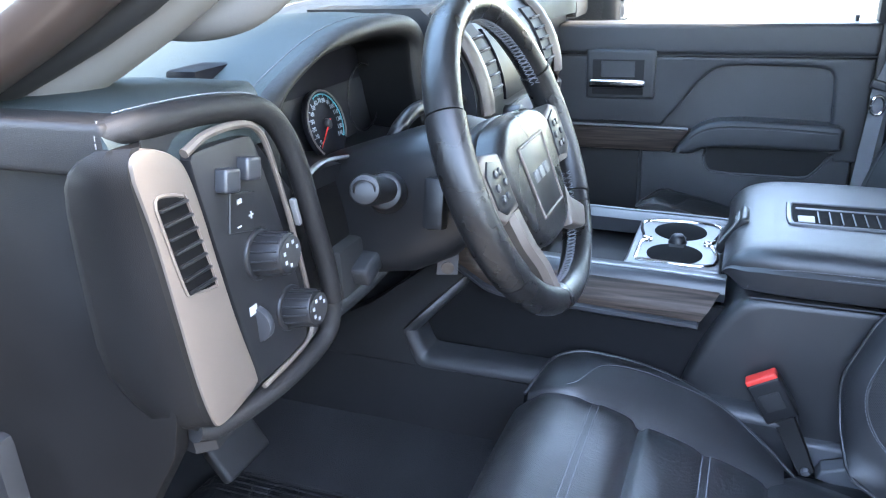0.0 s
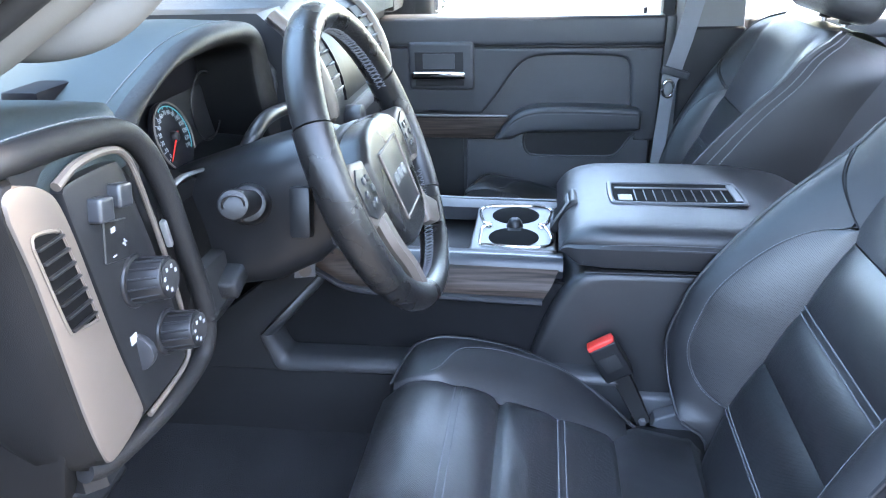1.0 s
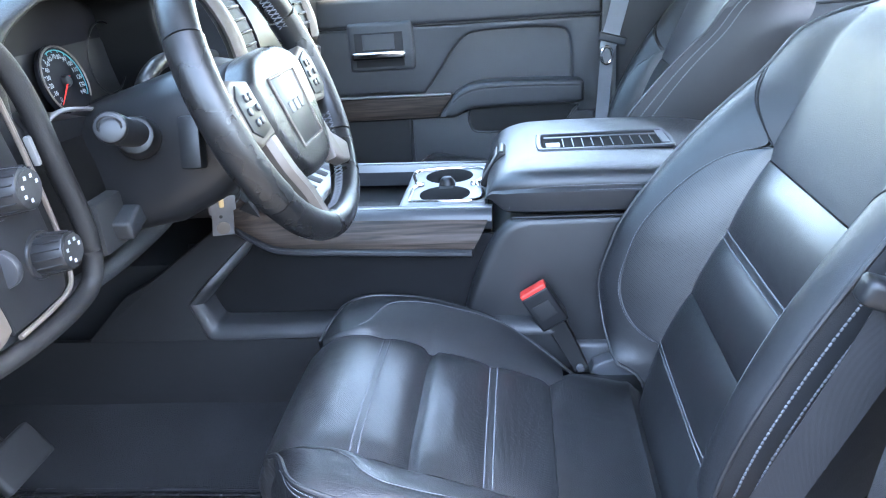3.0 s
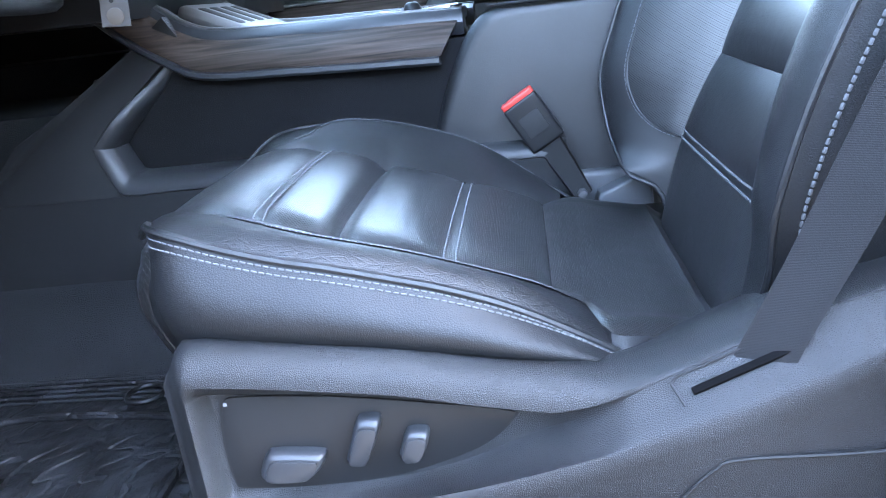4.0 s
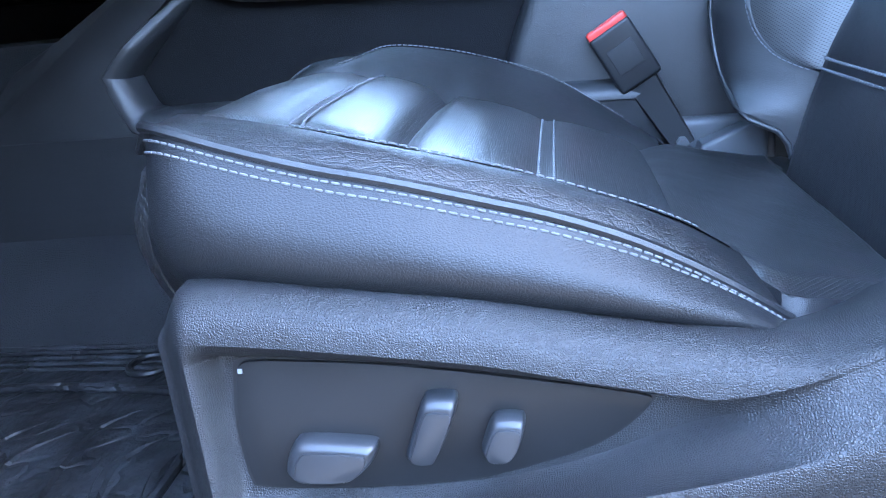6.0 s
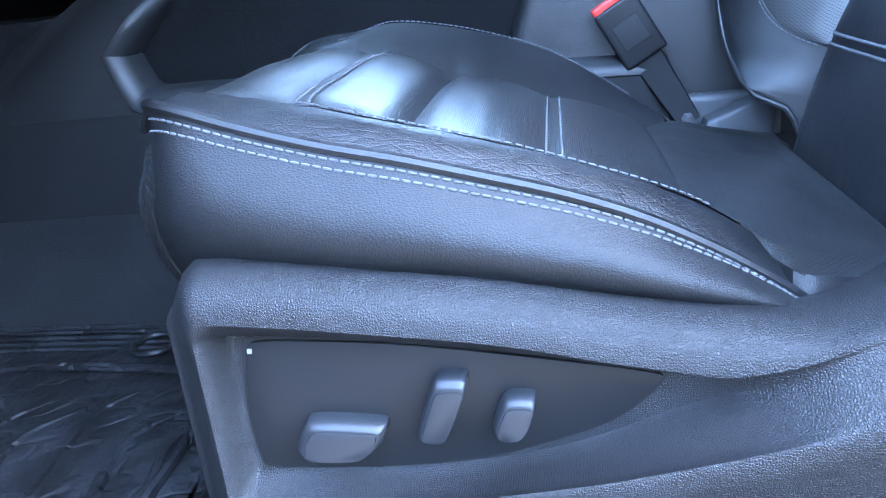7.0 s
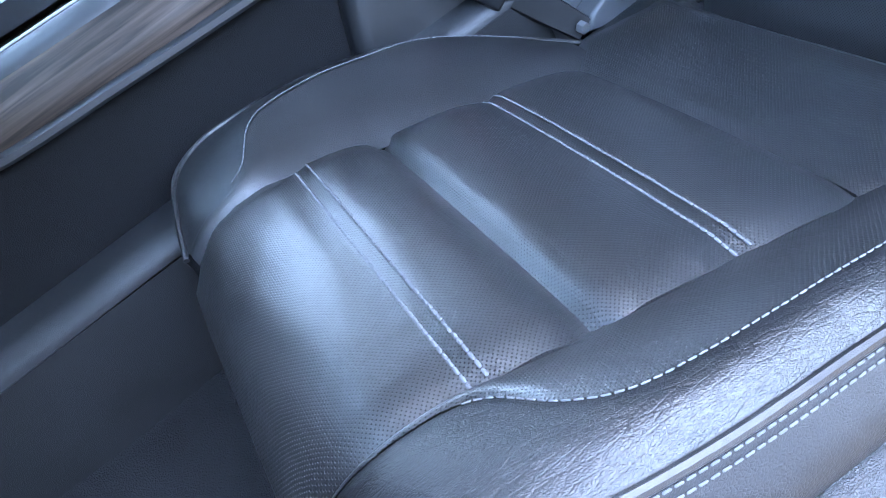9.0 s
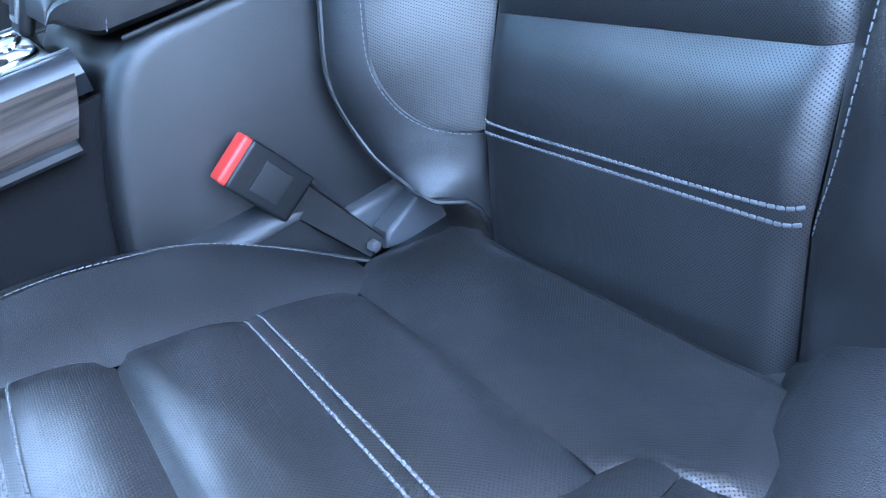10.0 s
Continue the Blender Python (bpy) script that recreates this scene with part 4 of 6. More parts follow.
# ---- centre console ----
console = thing("centre_console", (0, -0.03, 0.2), "black centre console with dark wood sides and silver cup holders", "console")
CY = -0.03
for s in (1, -1):
    def cy(y):
        return y if s == 1 else 2 * CY - y
    rail = spline([(-0.50, cy(-0.140), 0.672), (-0.455, cy(-0.153), 0.630), (-0.41, cy(-0.165), 0.586), (-0.36, cy(-0.173), 0.553), (-0.31, cy(-0.175), 0.541), (-0.20, cy(-0.175), 0.537), (-0.10, cy(-0.175), 0.535), (0.004, cy(-0.175), 0.532)], 36)
    low = spline([(-0.52, cy(-0.170), 0.617), (-0.475, cy(-0.186), 0.574), (-0.43, cy(-0.198), 0.541), (-0.385, cy(-0.206), 0.514), (-0.335, cy(-0.209), 0.4915), (-0.22, cy(-0.209), 0.485), (-0.12, cy(-0.209), 0.481), (-0.028, cy(-0.209), 0.478)], 36)
    n = 35
    part("wood_trim", sheet(lambda u, v: rail[int(round(u * n))].lerp(low[int(round(u * n))], 0.20 + 0.74 * v) + Vector((0, -s * 0.010 * math.sin(math.pi * v), 0)), n, 8, (0, s * 0.008, 0)), WALNUT, console, "dark grained wood trim")
    part("rail", loft([[p + Vector((0, s * d, z)) for d, z in ((0.046, -0.030), (0.046, -0.004), (0.022, 0.002), (0.004, 0.003), (-0.002, 0.0), (-0.007, -0.010), (-0.008, -0.014), (0.0, -0.030))] for p in rail]), SWITCH, console, "satin grey rail")
    part("rail_edge", tube([p + Vector((0, s * 0.010, 0.0035)) for p in rail[6:]], 0.0030, 6, flat=0.5), BRIGHT, console, "thin bright edge")
    part("lower_edge", loft([[p + Vector((0, s * d, z)) for d, z in ((0.020, 0.003), (-0.002, 0.003), (-0.006, 0.001), (-0.0065, -0.004), (-0.003, -0.0075), (0.020, -0.009))] for p in low]), SWITCH, console, "thin grey edge")
    part("end_cap", sheet(lambda u, v: rail[n].lerp(low[n], v) + Vector((0.0005, s * 0.02 * u, 0)), 2, 4), SMOOTH, console)
part("tray", box((-0.40, -0.135, 0.44), (0.03, 0.075, 0.490), 0.006), SMOOTH, console)
part("underside", loft([[(x, -0.172, z + 0.022), (x, 0.112, z + 0.022), (x, 0.112, z - 0.004), (x, -0.172, z - 0.004)] for x, z in ((-0.60, 0.66), (-0.47, 0.560), (-0.38, 0.497), (-0.32, 0.476), (0.0, 0.468))]), DARKTRIM, console)
part("tunnel_core", box((-0.93, -0.18, 0.18), (0.05, 0.12, 0.46), 0.01), CARPET, console)

# cup holders: a bright frame with two round wells joined by a waist
frame_m = Matrix.Translation((0, 0, 0.526))
part("cup_holder_frame", box((-0.152, -0.132, 0.515), (-0.006, 0.080, 0.533), 0.006, 3), BRIGHT, console, "silver cup holder bezel")
inset = [(-0.136, -0.118), (-0.022, -0.118), (-0.022, -0.040), (-0.034, -0.034), (-0.034, -0.018), (-0.022, -0.012), (-0.022, 0.066), (-0.136, 0.066), (-0.136, -0.012), (-0.124, -0.018), (-0.124, -0.034), (-0.136, -0.040)]
part("cup_holder_rim", tube([(a, b, 0.5345) for a, b in smooth_outline(inset + inset[:1], 90)], 0.0030, 8), CHROME, console, "bright raised rim")
for yy in (-0.079, 0.027):
    part("cup_well", cylinder((-0.079, yy, 0.512), (-0.079, yy, 0.5342), 0.0425, 0.0435, 40, 0.0008), VOID, console, "black disc for the shade in a round cup well")
part("cup_waist", box((-0.094, -0.055, 0.520), (-0.064, 0.003, 0.5345), 0.004), RUBBER, console, "dark gap between the wells")
part("cup_divider", cylinder((-0.079, -0.026, 0.53), (-0.079, -0.026, 0.548), 0.017, 0.009, 20, 0.004), SMOOTH, console, "black rubber divider")

# silver tray in front with dark slots
slot_m = Matrix.Translation((-0.335, -0.045, 0.553)) @ Matrix.Rotation(radians(24), 4, "Y")
tray = part("front_tray", turned(box((-0.055, -0.092, -0.012), (0.050, 0.092, 0.008), 0.010, 3), slot_m), BRIGHT, console, "silver tray with dark slots")
for k in range(4):
    part("tray_slot", turned(box((-0.034, -0.078 + 0.042 * k, 0.004), (0.030, -0.052 + 0.042 * k, 0.0095), 0.004, 2), slot_m), RUBBER, tray, "dark slot")

# bin under the arm rest
bin_outline = [(0.46, 0.20), (0.46, 0.534)] + smooth_outline([(0.055, 0.534), (0.030, 0.526), (0.004, 0.497), (-0.022, 0.445), (-0.040, 0.395), (-0.052, 0.335), (-0.058, 0.20)], 24)
bin_side = []
for y, cut in ((-0.190, 0.0), (-0.203, 0.0), (-0.210, 0.003), (-0.2145, 0.008), (-0.216, 0.014)):
    bin_side.append([(max(x, -0.2) + cut * (1 if x < 0.2 else -1), y, z - cut * (1 if z > 0.3 else -1)) for x, z in bin_outline])
bin_side = [[(x, 2 * CY - y, z) for x, y, z in r] for r in reversed(bin_side)] + bin_side
part("bin", loft(bin_side), LEATHER, console, "leather covered storage bin")
part("bin_joint", tube(spline([(0.036, -0.2165, 0.5345), (0.15, -0.2175, 0.5345), (0.46, -0.2165, 0.534)], 12), 0.002, 6), RUBBER, console)

# ---- arm rest lid ----
ARM = table([(-0.004, 0.562), (0.004, 0.579), (0.018, 0.593), (0.036, 0.601), (0.07, 0.606), (0.20, 0.606), (0.34, 0.600), (0.40, 0.590), (0.44, 0.57)])
ARM_W = table([(-0.004, 0.165), (0.03, 0.178), (0.08, 0.188), (0.30, 0.190), (0.44, 0.175)])


def arm_ring(x):
    t, b, w = ARM(x), 0.540 + 0.020 * (1 - ramp(x, -0.004, 0.03)), ARM_W(x)
    half_row = ((0.95, -0.02), (1.0, 0.06), (1.012, 0.25), (1.015, 0.52), (0.985, 0.60), (0.985, 0.68), (0.968, 0.80), (0.92, 0.92), (0.84, 0.975), (0.72, 0.995), (0.45, 1.0), (0.15, 1.0))
    return [(x, CY - a * w, b + (t - b) * c) for a, c in half_row] + [(x, CY + a * w, b + (t - b) * c) for a, c in reversed(half_row)]


armrest = thing("armrest_lid", (0.2, CY, 0.535), "padded black leather armrest lid with an open slot", "armrest")
part("pad", loft([arm_ring(x) for x in (*np.linspace(-0.004, 0.08, 16), *np.linspace(0.10, 0.44, 20))]), LEATHER, armrest)
sewn = [(x, CY - ARM_W(x) * 0.988 - 0.001, 0.540 + (ARM(x) - 0.540) * c) for x, c in ((0.030, 0.15), (0.036, 0.35), (0.050, 0.53), (0.075, 0.61), (0.12, 0.64), (0.25, 0.64), (0.44, 0.64))]
part("stitching", stitches(spline(sewn, 40), *SEW), THREAD, armrest, "pale grey sewn thread", kind="stuff")
part("stitching", stitches([p + Vector((0, -0.002, -0.007)) for p in spline(sewn, 40)], *SEW), THREAD, armrest, "pale grey sewn thread", kind="stuff")
tray_line = smooth_outline([(0.082, -0.060), (0.084, -0.088), (0.096, -0.098), (0.19, -0.099), (0.284, -0.098), (0.296, -0.088), (0.298, -0.046), (0.294, -0.006), (0.284, 0.004), (0.19, 0.005), (0.094, 0.004), (0.084, -0.006), (0.082, -0.060)], 72)
well = part("slot_frame", tube([(a, b, 0.6068) for a, b in tray_line], 0.0046, 8, flat=0.7), SWITCH, armrest, "grey plastic slot surround")
part("slot_floor", slab(tray_line[:-1], Matrix.Translation((0, 0, 0.600)), 0.0076, 0), VOID, well, "black sheet for the shade in the open slot", False)
part("slot_wall", box((0.092, -0.030, 0.6060), (0.288, -0.020, 0.6090), 0.001, 1), SMOOTH, well)
for k in range(10):
    part("rib", box((0.122 + 0.016 * k, -0.088, 0.6070), (0.1236 + 0.016 * k, -0.034, 0.6088), 0, 1), SWITCH, well, smooth=False)
part("clip", box((0.094, -0.088, 0.6070), (0.117, -0.060, 0.6092), 0.001, 1), BRIGHT, well, "small bright insert")
part("slot_end", box((0.280, -0.088, 0.6070), (0.293, -0.006, 0.6096), 0.001, 1), SWITCH, well)
latch_m = Matrix.Translation((0.006, -0.052, 0.574)) @ Matrix.Rotation(radians(-58), 4, "Y")
latch = part("latch", turned(box((-0.036, -0.032, -0.006), (0.034, 0.032, 0.007), 0.006, 3), latch_m), SMOOTH, armrest, "black latch")
part("latch_rim", turned(box((-0.026, -0.024, 0.005), (0.024, 0.024, 0.0095), 0.003, 2), latch_m), BRIGHT, latch, "bright latch surround")
part("latch_button", turned(box((-0.020, -0.018, 0.007), (0.018, 0.018, 0.0105), 0.003, 2), latch_m), SMOOTH, latch)

# ---- dashboard ----
dash = thing("dashboard", (-0.5, -0.03, 0.6), "black soft dashboard with instrument hood and silver vents", "dashboard")
EDGE = table([(-0.88, -0.402), (-0.73, -0.398), (-0.695, -0.410), (-0.67, -0.44), (-0.64, -0.56), (-0.33, -0.56), (-0.26, -0.46), (0.0, -0.44), (0.3, -0.44), (0.8, -0.45)])
TOPZ = table([(-0.88, 0.900), (-0.80, 0.906), (-0.70, 0.903), (-0.66, 0.898), (-0.60, 0.885), (-0.475, 0.882), (-0.33, 0.885), (-0.26, 0.905), (0.0, 0.915), (0.4, 0.90), (0.8, 0.885)])


def dash_top(u, v):
    y = -0.88 + 1.66 * u
    e = EDGE(y)
    x = -1.16 + (e + 1.16) * min(1, v / 0.8)
    k = max(0, (v - 0.8) / 0.2)
    z = TOPZ(y) - 0.010 * ((e - x) / 0.5) ** 2
    return Vector((x + 0.014 * math.sin(k * math.pi / 2), y, z - 0.03 * (1 - math.cos(k * math.pi / 2))))


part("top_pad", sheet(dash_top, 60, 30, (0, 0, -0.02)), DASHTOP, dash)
part("defroster_grille", box((-1.10, -0.45, 0.868), (-1.06, 0.35, 0.892), 0.004), RUBBER, dash)
part("side_grille", turned(box((-0.05, -0.022, -0.010), (0.05, 0.022, 0.001), 0.003, 2), Matrix.Translation((-0.80, -0.80, 0.8962)) @ Matrix.Rotation(radians(-20), 4, "Z")), RUBBER, dash, "dark slatted grille")
part("core", box((-0.95, -0.84, 0.62), (-0.49, 0.76, 0.86), 0.02), SMOOTH, dash)

# hood over the instruments
hood_out = spline([(0, -0.682, 0.830), (0, -0.672, 0.866), (0, -0.652, 0.885), (0, -0.605, 0.903), (0, -0.525, 0.925), (0, -0.445, 0.933), (0, -0.37, 0.931), (0, -0.318, 0.925), (0, -0.285, 0.906), (0, -0.264, 0.867), (0, -0.244, 0.827), (0, -0.216, 0.775)], 61)
hood_in = spline([(0, -0.652, 0.800), (0, -0.650, 0.845), (0, -0.640, 0.868), (0, -0.612, 0.886), (0, -0.548, 0.905), (0, -0.445, 0.910), (0, -0.385, 0.908), (0, -0.345, 0.902), (0, -0.325, 0.890), (0, -0.322, 0.860), (0, -0.312, 0.820), (0, -0.288, 0.765)], 61)


def hood_profile(i):
    """One rib of the hood, from the windscreen over the crest, round the padded lip and back inside."""
    o, n = hood_out[i], hood_in[i]
    row = []
    for x, w, h in ((-0.84, 0.55, -0.25), (-0.78, 0.75, 0.25), (-0.70, 0.93, 0.70), (-0.60, 1.0, 1.0), (-0.52, 1.01, 1.08), (-0.46, 1.0, 1.03), (-0.432, 1.0, 1.0)):
        base_z = min(0.885, o.z)
        row.append(Vector((x, -0.45 + (o.y + 0.45) * w, base_z + (o.z - base_z) * h - (0.0 if h > 0 else 0.02))))
    for x, k in ((-0.418, 0.04), (-0.410, 0.22), (-0.407, 0.5), (-0.409, 0.8), (-0.416, 1.0)):
        row.append(Vector((x, o.y + (n.y - o.y) * k, o.z + (n.z - o.z) * k)))
    for x, k in ((-0.432, 0.99), (-0.465, 0.97), (-0.50, 0.95)):
        row.append(Vector((x, -0.45 + (n.y + 0.45) * k, n.z - 0.003 - 0.16 * (1 - k))))
    return spline(row, 57)


ribs = [hood_profile(i) for i in range(61)]
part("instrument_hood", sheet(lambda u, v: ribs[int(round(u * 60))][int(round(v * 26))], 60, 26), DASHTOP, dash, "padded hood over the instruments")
part("hood_lip", sheet(lambda u, v: ribs[int(round(u * 60))][26 + int(round(v * 18))], 60, 18), LIPSKIN, dash, "padded lip of the hood, coloured darker for its shade")
# underside takes the near-black end skin: its shade is put into the colour
part("hood_shade_lining", sheet(lambda u, v: ribs[int(round(u * 60))][44 + int(round(v * 12))], 60, 12), ENDTRIM, dash, "underside of the hood, darkened in colour for its shade")
part("stitching", stitches([r[23] + Vector((0, 0, 0.0008)) for r in ribs[9:38]], *SEW), THREAD, dash, "pale grey sewn thread", kind="stuff")
part("stitching", stitches([r[27] + Vector((0.0008, 0.004, 0)) for r in ribs[41:60]], *SEW), THREAD, dash, "pale grey sewn thread", kind="stuff")
part("display_back", box((-0.53, -0.66, 0.70), (-0.492, -0.25, 0.905), 0.005), SCREEN, dash, "dark display behind the gauge")
GM = Matrix.Translation((-0.470, -0.463, 0.811)) @ Matrix.Scale(0.93, 4) @ Matrix.Rotation(radians(-14), 4, "Y") @ Matrix(((0, 0, 1, 0), (1, 0, 0, 0), (0, 1, 0, 0), (0, 0, 0, 1)))
gauge = part("gauge", turned(cylinder((0, 0, -0.006), (0, 0, 0.0), 0.046, sides=48, bevel=0.001), GM), SCREEN, dash, "round gauge with white marks")
arc = [GM @ Vector((0.044 * math.cos(a), 0.044 * math.sin(a), 0.002)) for a in np.linspace(radians(-35), radians(230), 40)]
part("gauge_ring", tube(arc, 0.0012, 6), SILVER, gauge, "bright ring")
part("gauge_arc", tube([GM @ Vector((0.0395 * math.cos(a), 0.0395 * math.sin(a), 0.001)) for a in np.linspace(radians(-34), radians(112), 30)], 0.0007, 6), TEALINK, gauge, "teal arc")


def figure(text, size, m):
    """A line of lettering as a bmesh, centred on the matrix, with a little thickness."""
    curve = bpy.data.curves.new("figure", "FONT")
    curve.body, curve.size, curve.extrude, curve.align_x, curve.align_y, curve.resolution_u = text, size, 0.0002, "CENTER", "CENTER", 2
    holder = bpy.data.objects.new("figure", curve)
    mesh = bpy.data.meshes.new_from_object(holder)
    bm = bmesh.new()
    bm.from_mesh(mesh)
    bpy.data.objects.remove(holder)
    bpy.data.curves.remove(curve)
    bpy.data.meshes.remove(mesh)
    bmesh.ops.transform(bm, matrix=m, verts=bm.verts)
    return bm


for k in range(15):
    a = radians(217 - 18 * k)
    part("gauge_mark", turned(box((0.0365, -0.0004, 0.0002), (0.0390, 0.0004, 0.0010), 0, 1), GM @ Matrix.Rotation(a, 4, "Z")), TEALINK if k > 5 else WHITEINK, gauge, smooth=False)
    part("gauge_figure", figure(str(10 * k), 0.0085, GM @ Matrix.Translation((0.0315 * math.cos(a), 0.0315 * math.sin(a), 0.0006))), WHITEINK, gauge, smooth=False)
part("needle", turned(loft([[(-0.008, -0.0012, 0.004), (-0.008, 0.0012, 0.004), (-0.008, 0, 0.006)], [(0.040, -0.0006, 0.003), (0.040, 0.0006, 0.003), (0.040, 0, 0.004)]]), GM @ Matrix.Rotation(radians(219), 4, "Z")), NEEDLE, gauge, "red needle")
part("needle_hub", turned(cylinder((0, 0, 0), (0, 0, 0.006), 0.008, 0.006, 20, 0.001), GM), SMOOTH, gauge)
part("second_gauge_ring", tube([(-0.478, -0.345 + 0.045 * math.cos(a), 0.822 + 0.045 * math.sin(a)) for a in np.linspace(0, 2 * math.pi, 40)], 0.0012, 6), SMOOTH, dash)
part("cluster_lower_trim", tube(spline([(-0.40, -0.645, 0.770), (-0.405, -0.625, 0.790), (-0.410, -0.585, 0.798), (-0.415, -0.53, 0.790), (-0.42, -0.45, 0.772)], 24), 0.004, 8, flat=0.6), BRIGHT, dash, "thin bright trim")
part("cluster_sill", loft([[(-0.42, y, z), (-0.50, y, z + 0.01), (-0.50, y, z - 0.06), (-0.43, y, z - 0.05)] for y, z in ((-0.66, 0.755), (-0.60, 0.790), (-0.53, 0.782), (-0.45, 0.765), (-0.26, 0.765))]), SMOOTH, dash)

# driver's end of the dash: padded rim, silver vent bezel, switch panel
FX = -0.380
FACE = (0, 1, 0), (0, 0, 1)
rim_path = spline([(-0.404, -0.872, 0.895), (FX - 0.012, -0.850, 0.898), (FX - 0.006, -0.800, 0.897), (FX - 0.002, -0.755, 0.8925), (FX + 0.002, -0.722, 0.884), (FX + 0.005, -0.700, 0.862), (FX + 0.008, -0.685, 0.825), (FX + 0.010, -0.672, 0.770), (FX + 0.012, -0.656, 0.700), (FX + 0.010, -0.655, 0.660), (FX + 0.006, -0.672, 0.636), (FX + 0.002, -0.74, 0.627), (FX - 0.006, -0.82, 0.630), (FX - 0.012, -0.850, 0.640)], 80)
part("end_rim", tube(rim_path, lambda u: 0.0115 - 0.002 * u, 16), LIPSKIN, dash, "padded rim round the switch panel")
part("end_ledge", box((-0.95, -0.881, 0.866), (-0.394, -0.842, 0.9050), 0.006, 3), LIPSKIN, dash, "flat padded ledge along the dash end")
part("ledge_seam", stitches([(-0.402, -0.8745, 0.906), (-0.4005, -0.8805, 0.900), (-0.401, -0.8815, 0.886)], *SEW), THREAD, dash, "pale grey sewn thread", kind="stuff")
part("stitching", stitches([p + Vector((-0.004, 0.002, 0.0120)) for p in rim_path[3:26]], *SEW), THREAD, dash, "pale grey sewn thread", kind="stuff")
part("end_body", loft([[(x, -0.868 + d, 0.892), (x, -0.75 + 0.0 * d, 0.890), (x, -0.70 + 0.02, 0.80), (x, -0.672, 0.66), (x, -0.69, 0.628), (x, -0.845 + d, 0.612)] for x, d in ((FX - 0.006, 0.012), (FX - 0.02, 0.0), (-0.50, 0.01), (-0.70, 0.03))]), SMOOTH, dash)
pod = []
POD_BACK = table([(0.640, -0.40), (0.655, -0.435), (0.69, -0.464), (0.76, -0.460), (0.82, -0.450), (0.86, -0.440), (0.878, -0.424), (0.888, -0.405)])
for z in (0.640, 0.646, 0.655, 0.67, 0.69, 0.72, 0.76, 0.80, 0.84, 0.86, 0.87, 0.878, 0.884, 0.888):
    y = -0.850 - 0.030 * (z - 0.640) / 0.24
    e = 0.014 * max(0, 1 - (z - 0.640) / 0.02) ** 2 + 0.010 * max(0, (z - 0.868) / 0.02) ** 2
    b = POD_BACK(z)
    pod.append([(FX - 0.012, y + 0.020 + e, z), (FX + 0.004, y + 0.004 + e, z), (FX + 0.002, y - 0.002 + e, z), (FX - 0.008, y - 0.008 + e, z), (FX + 0.35 * (b - FX), y - 0.012 + e, z), (FX + 0.75 * (b - FX), y - 0.013 + e, z), (b + 0.008, y - 0.010 + e, z), (b + 0.001, y - 0.002 + e, z), (b, y + 0.03 + e, z)])
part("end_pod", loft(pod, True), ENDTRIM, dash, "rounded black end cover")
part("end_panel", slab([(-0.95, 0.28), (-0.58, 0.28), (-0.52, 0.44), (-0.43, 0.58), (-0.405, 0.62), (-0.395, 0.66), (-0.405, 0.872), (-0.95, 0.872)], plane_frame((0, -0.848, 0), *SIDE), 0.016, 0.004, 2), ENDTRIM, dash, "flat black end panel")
bezel_line = [(-0.879, 0.866), (-0.878, 0.880), (-0.868, 0.886), (-0.852, 0.882), (-0.834, 0.871), (-0.825, 0.854), (-0.817, 0.822), (-0.808, 0.773), (-0.797, 0.719), (-0.782, 0.660), (-0.786, 0.650), (-0.801, 0.645), (-0.833, 0.641), (-0.845, 0.650), (-0.854, 0.690), (-0.862, 0.755), (-0.870, 0.819), (-0.879, 0.866)]
bezel = part("vent_bezel", slab(smooth_outline(bezel_line, 70)[:-1], plane_frame((FX - 0.006, 0, 0), *FACE), 0.012, 0.0018, 2), SILVER, dash, "satin champagne silver vent bezel")
vent_line = [(-0.866, 0.842), (-0.864, 0.849), (-0.855, 0.849), (-0.839, 0.844), (-0.833, 0.836), (-0.817, 0.768), (-0.820, 0.762), (-0.844, 0.767), (-0.852, 0.775), (-0.866, 0.842)]
part("vent_mouth", slab(smooth_outline(vent_line, 50)[:-1], plane_frame((FX + 0.0055, 0, 0), *FACE), 0.0012, 0), VOID, bezel, "black sheet for the shade in the vent opening", False)
part("vent_rim", tube([(FX + 0.0062, a, b) for a, b in smooth_outline(vent_line, 60)], 0.0016, 6), SILVER, bezel)
for k in range(7):
    z = 0.768 + 0.0118 * k
    y0 = -0.852 - (z - 0.775) * 0.209 + 0.001
    y1 = -0.817 - (z - 0.768) * 0.235 - 0.001
    part("vent_slat", turned(box((-0.001, y0, -0.0011), (0.003, y1, 0.0011), 0.0006, 2), Matrix.Translation((FX + 0.007, 0, z + 0.001))), SMOOTH, bezel)
panel_line = [(-0.822, 0.866), (-0.812, 0.871), (-0.755, 0.869), (-0.742, 0.861), (-0.731, 0.828), (-0.713, 0.766), (-0.697, 0.694), (-0.697, 0.660), (-0.705, 0.652), (-0.720, 0.650), (-0.775, 0.648), (-0.781, 0.656), (-0.795, 0.722), (-0.807, 0.785), (-0.818, 0.840), (-0.822, 0.866)]
sp = part("switch_panel", slab(smooth_outline(panel_line, 70)[:-1], plane_frame((FX - 0.004, 0, 0), *FACE), 0.010, 0.002), SMOOTH, dash, "black switch panel")
part("panel_trim", tube([(FX + 0.006, a, b) for a, b in smooth_outline([(-0.828, 0.873), (-0.80, 0.881), (-0.76, 0.880), (-0.736, 0.871), (-0.722, 0.846), (-0.702, 0.772), (-0.688, 0.700), (-0.687, 0.668), (-0.697, 0.651), (-0.735, 0.645), (-0.775, 0.643)], 60)], lambda u: 0.0040 - 0.0014 * min(1, 2.2 * u), 8, flat=1.0), SILVER, dash, "satin silver trim line")
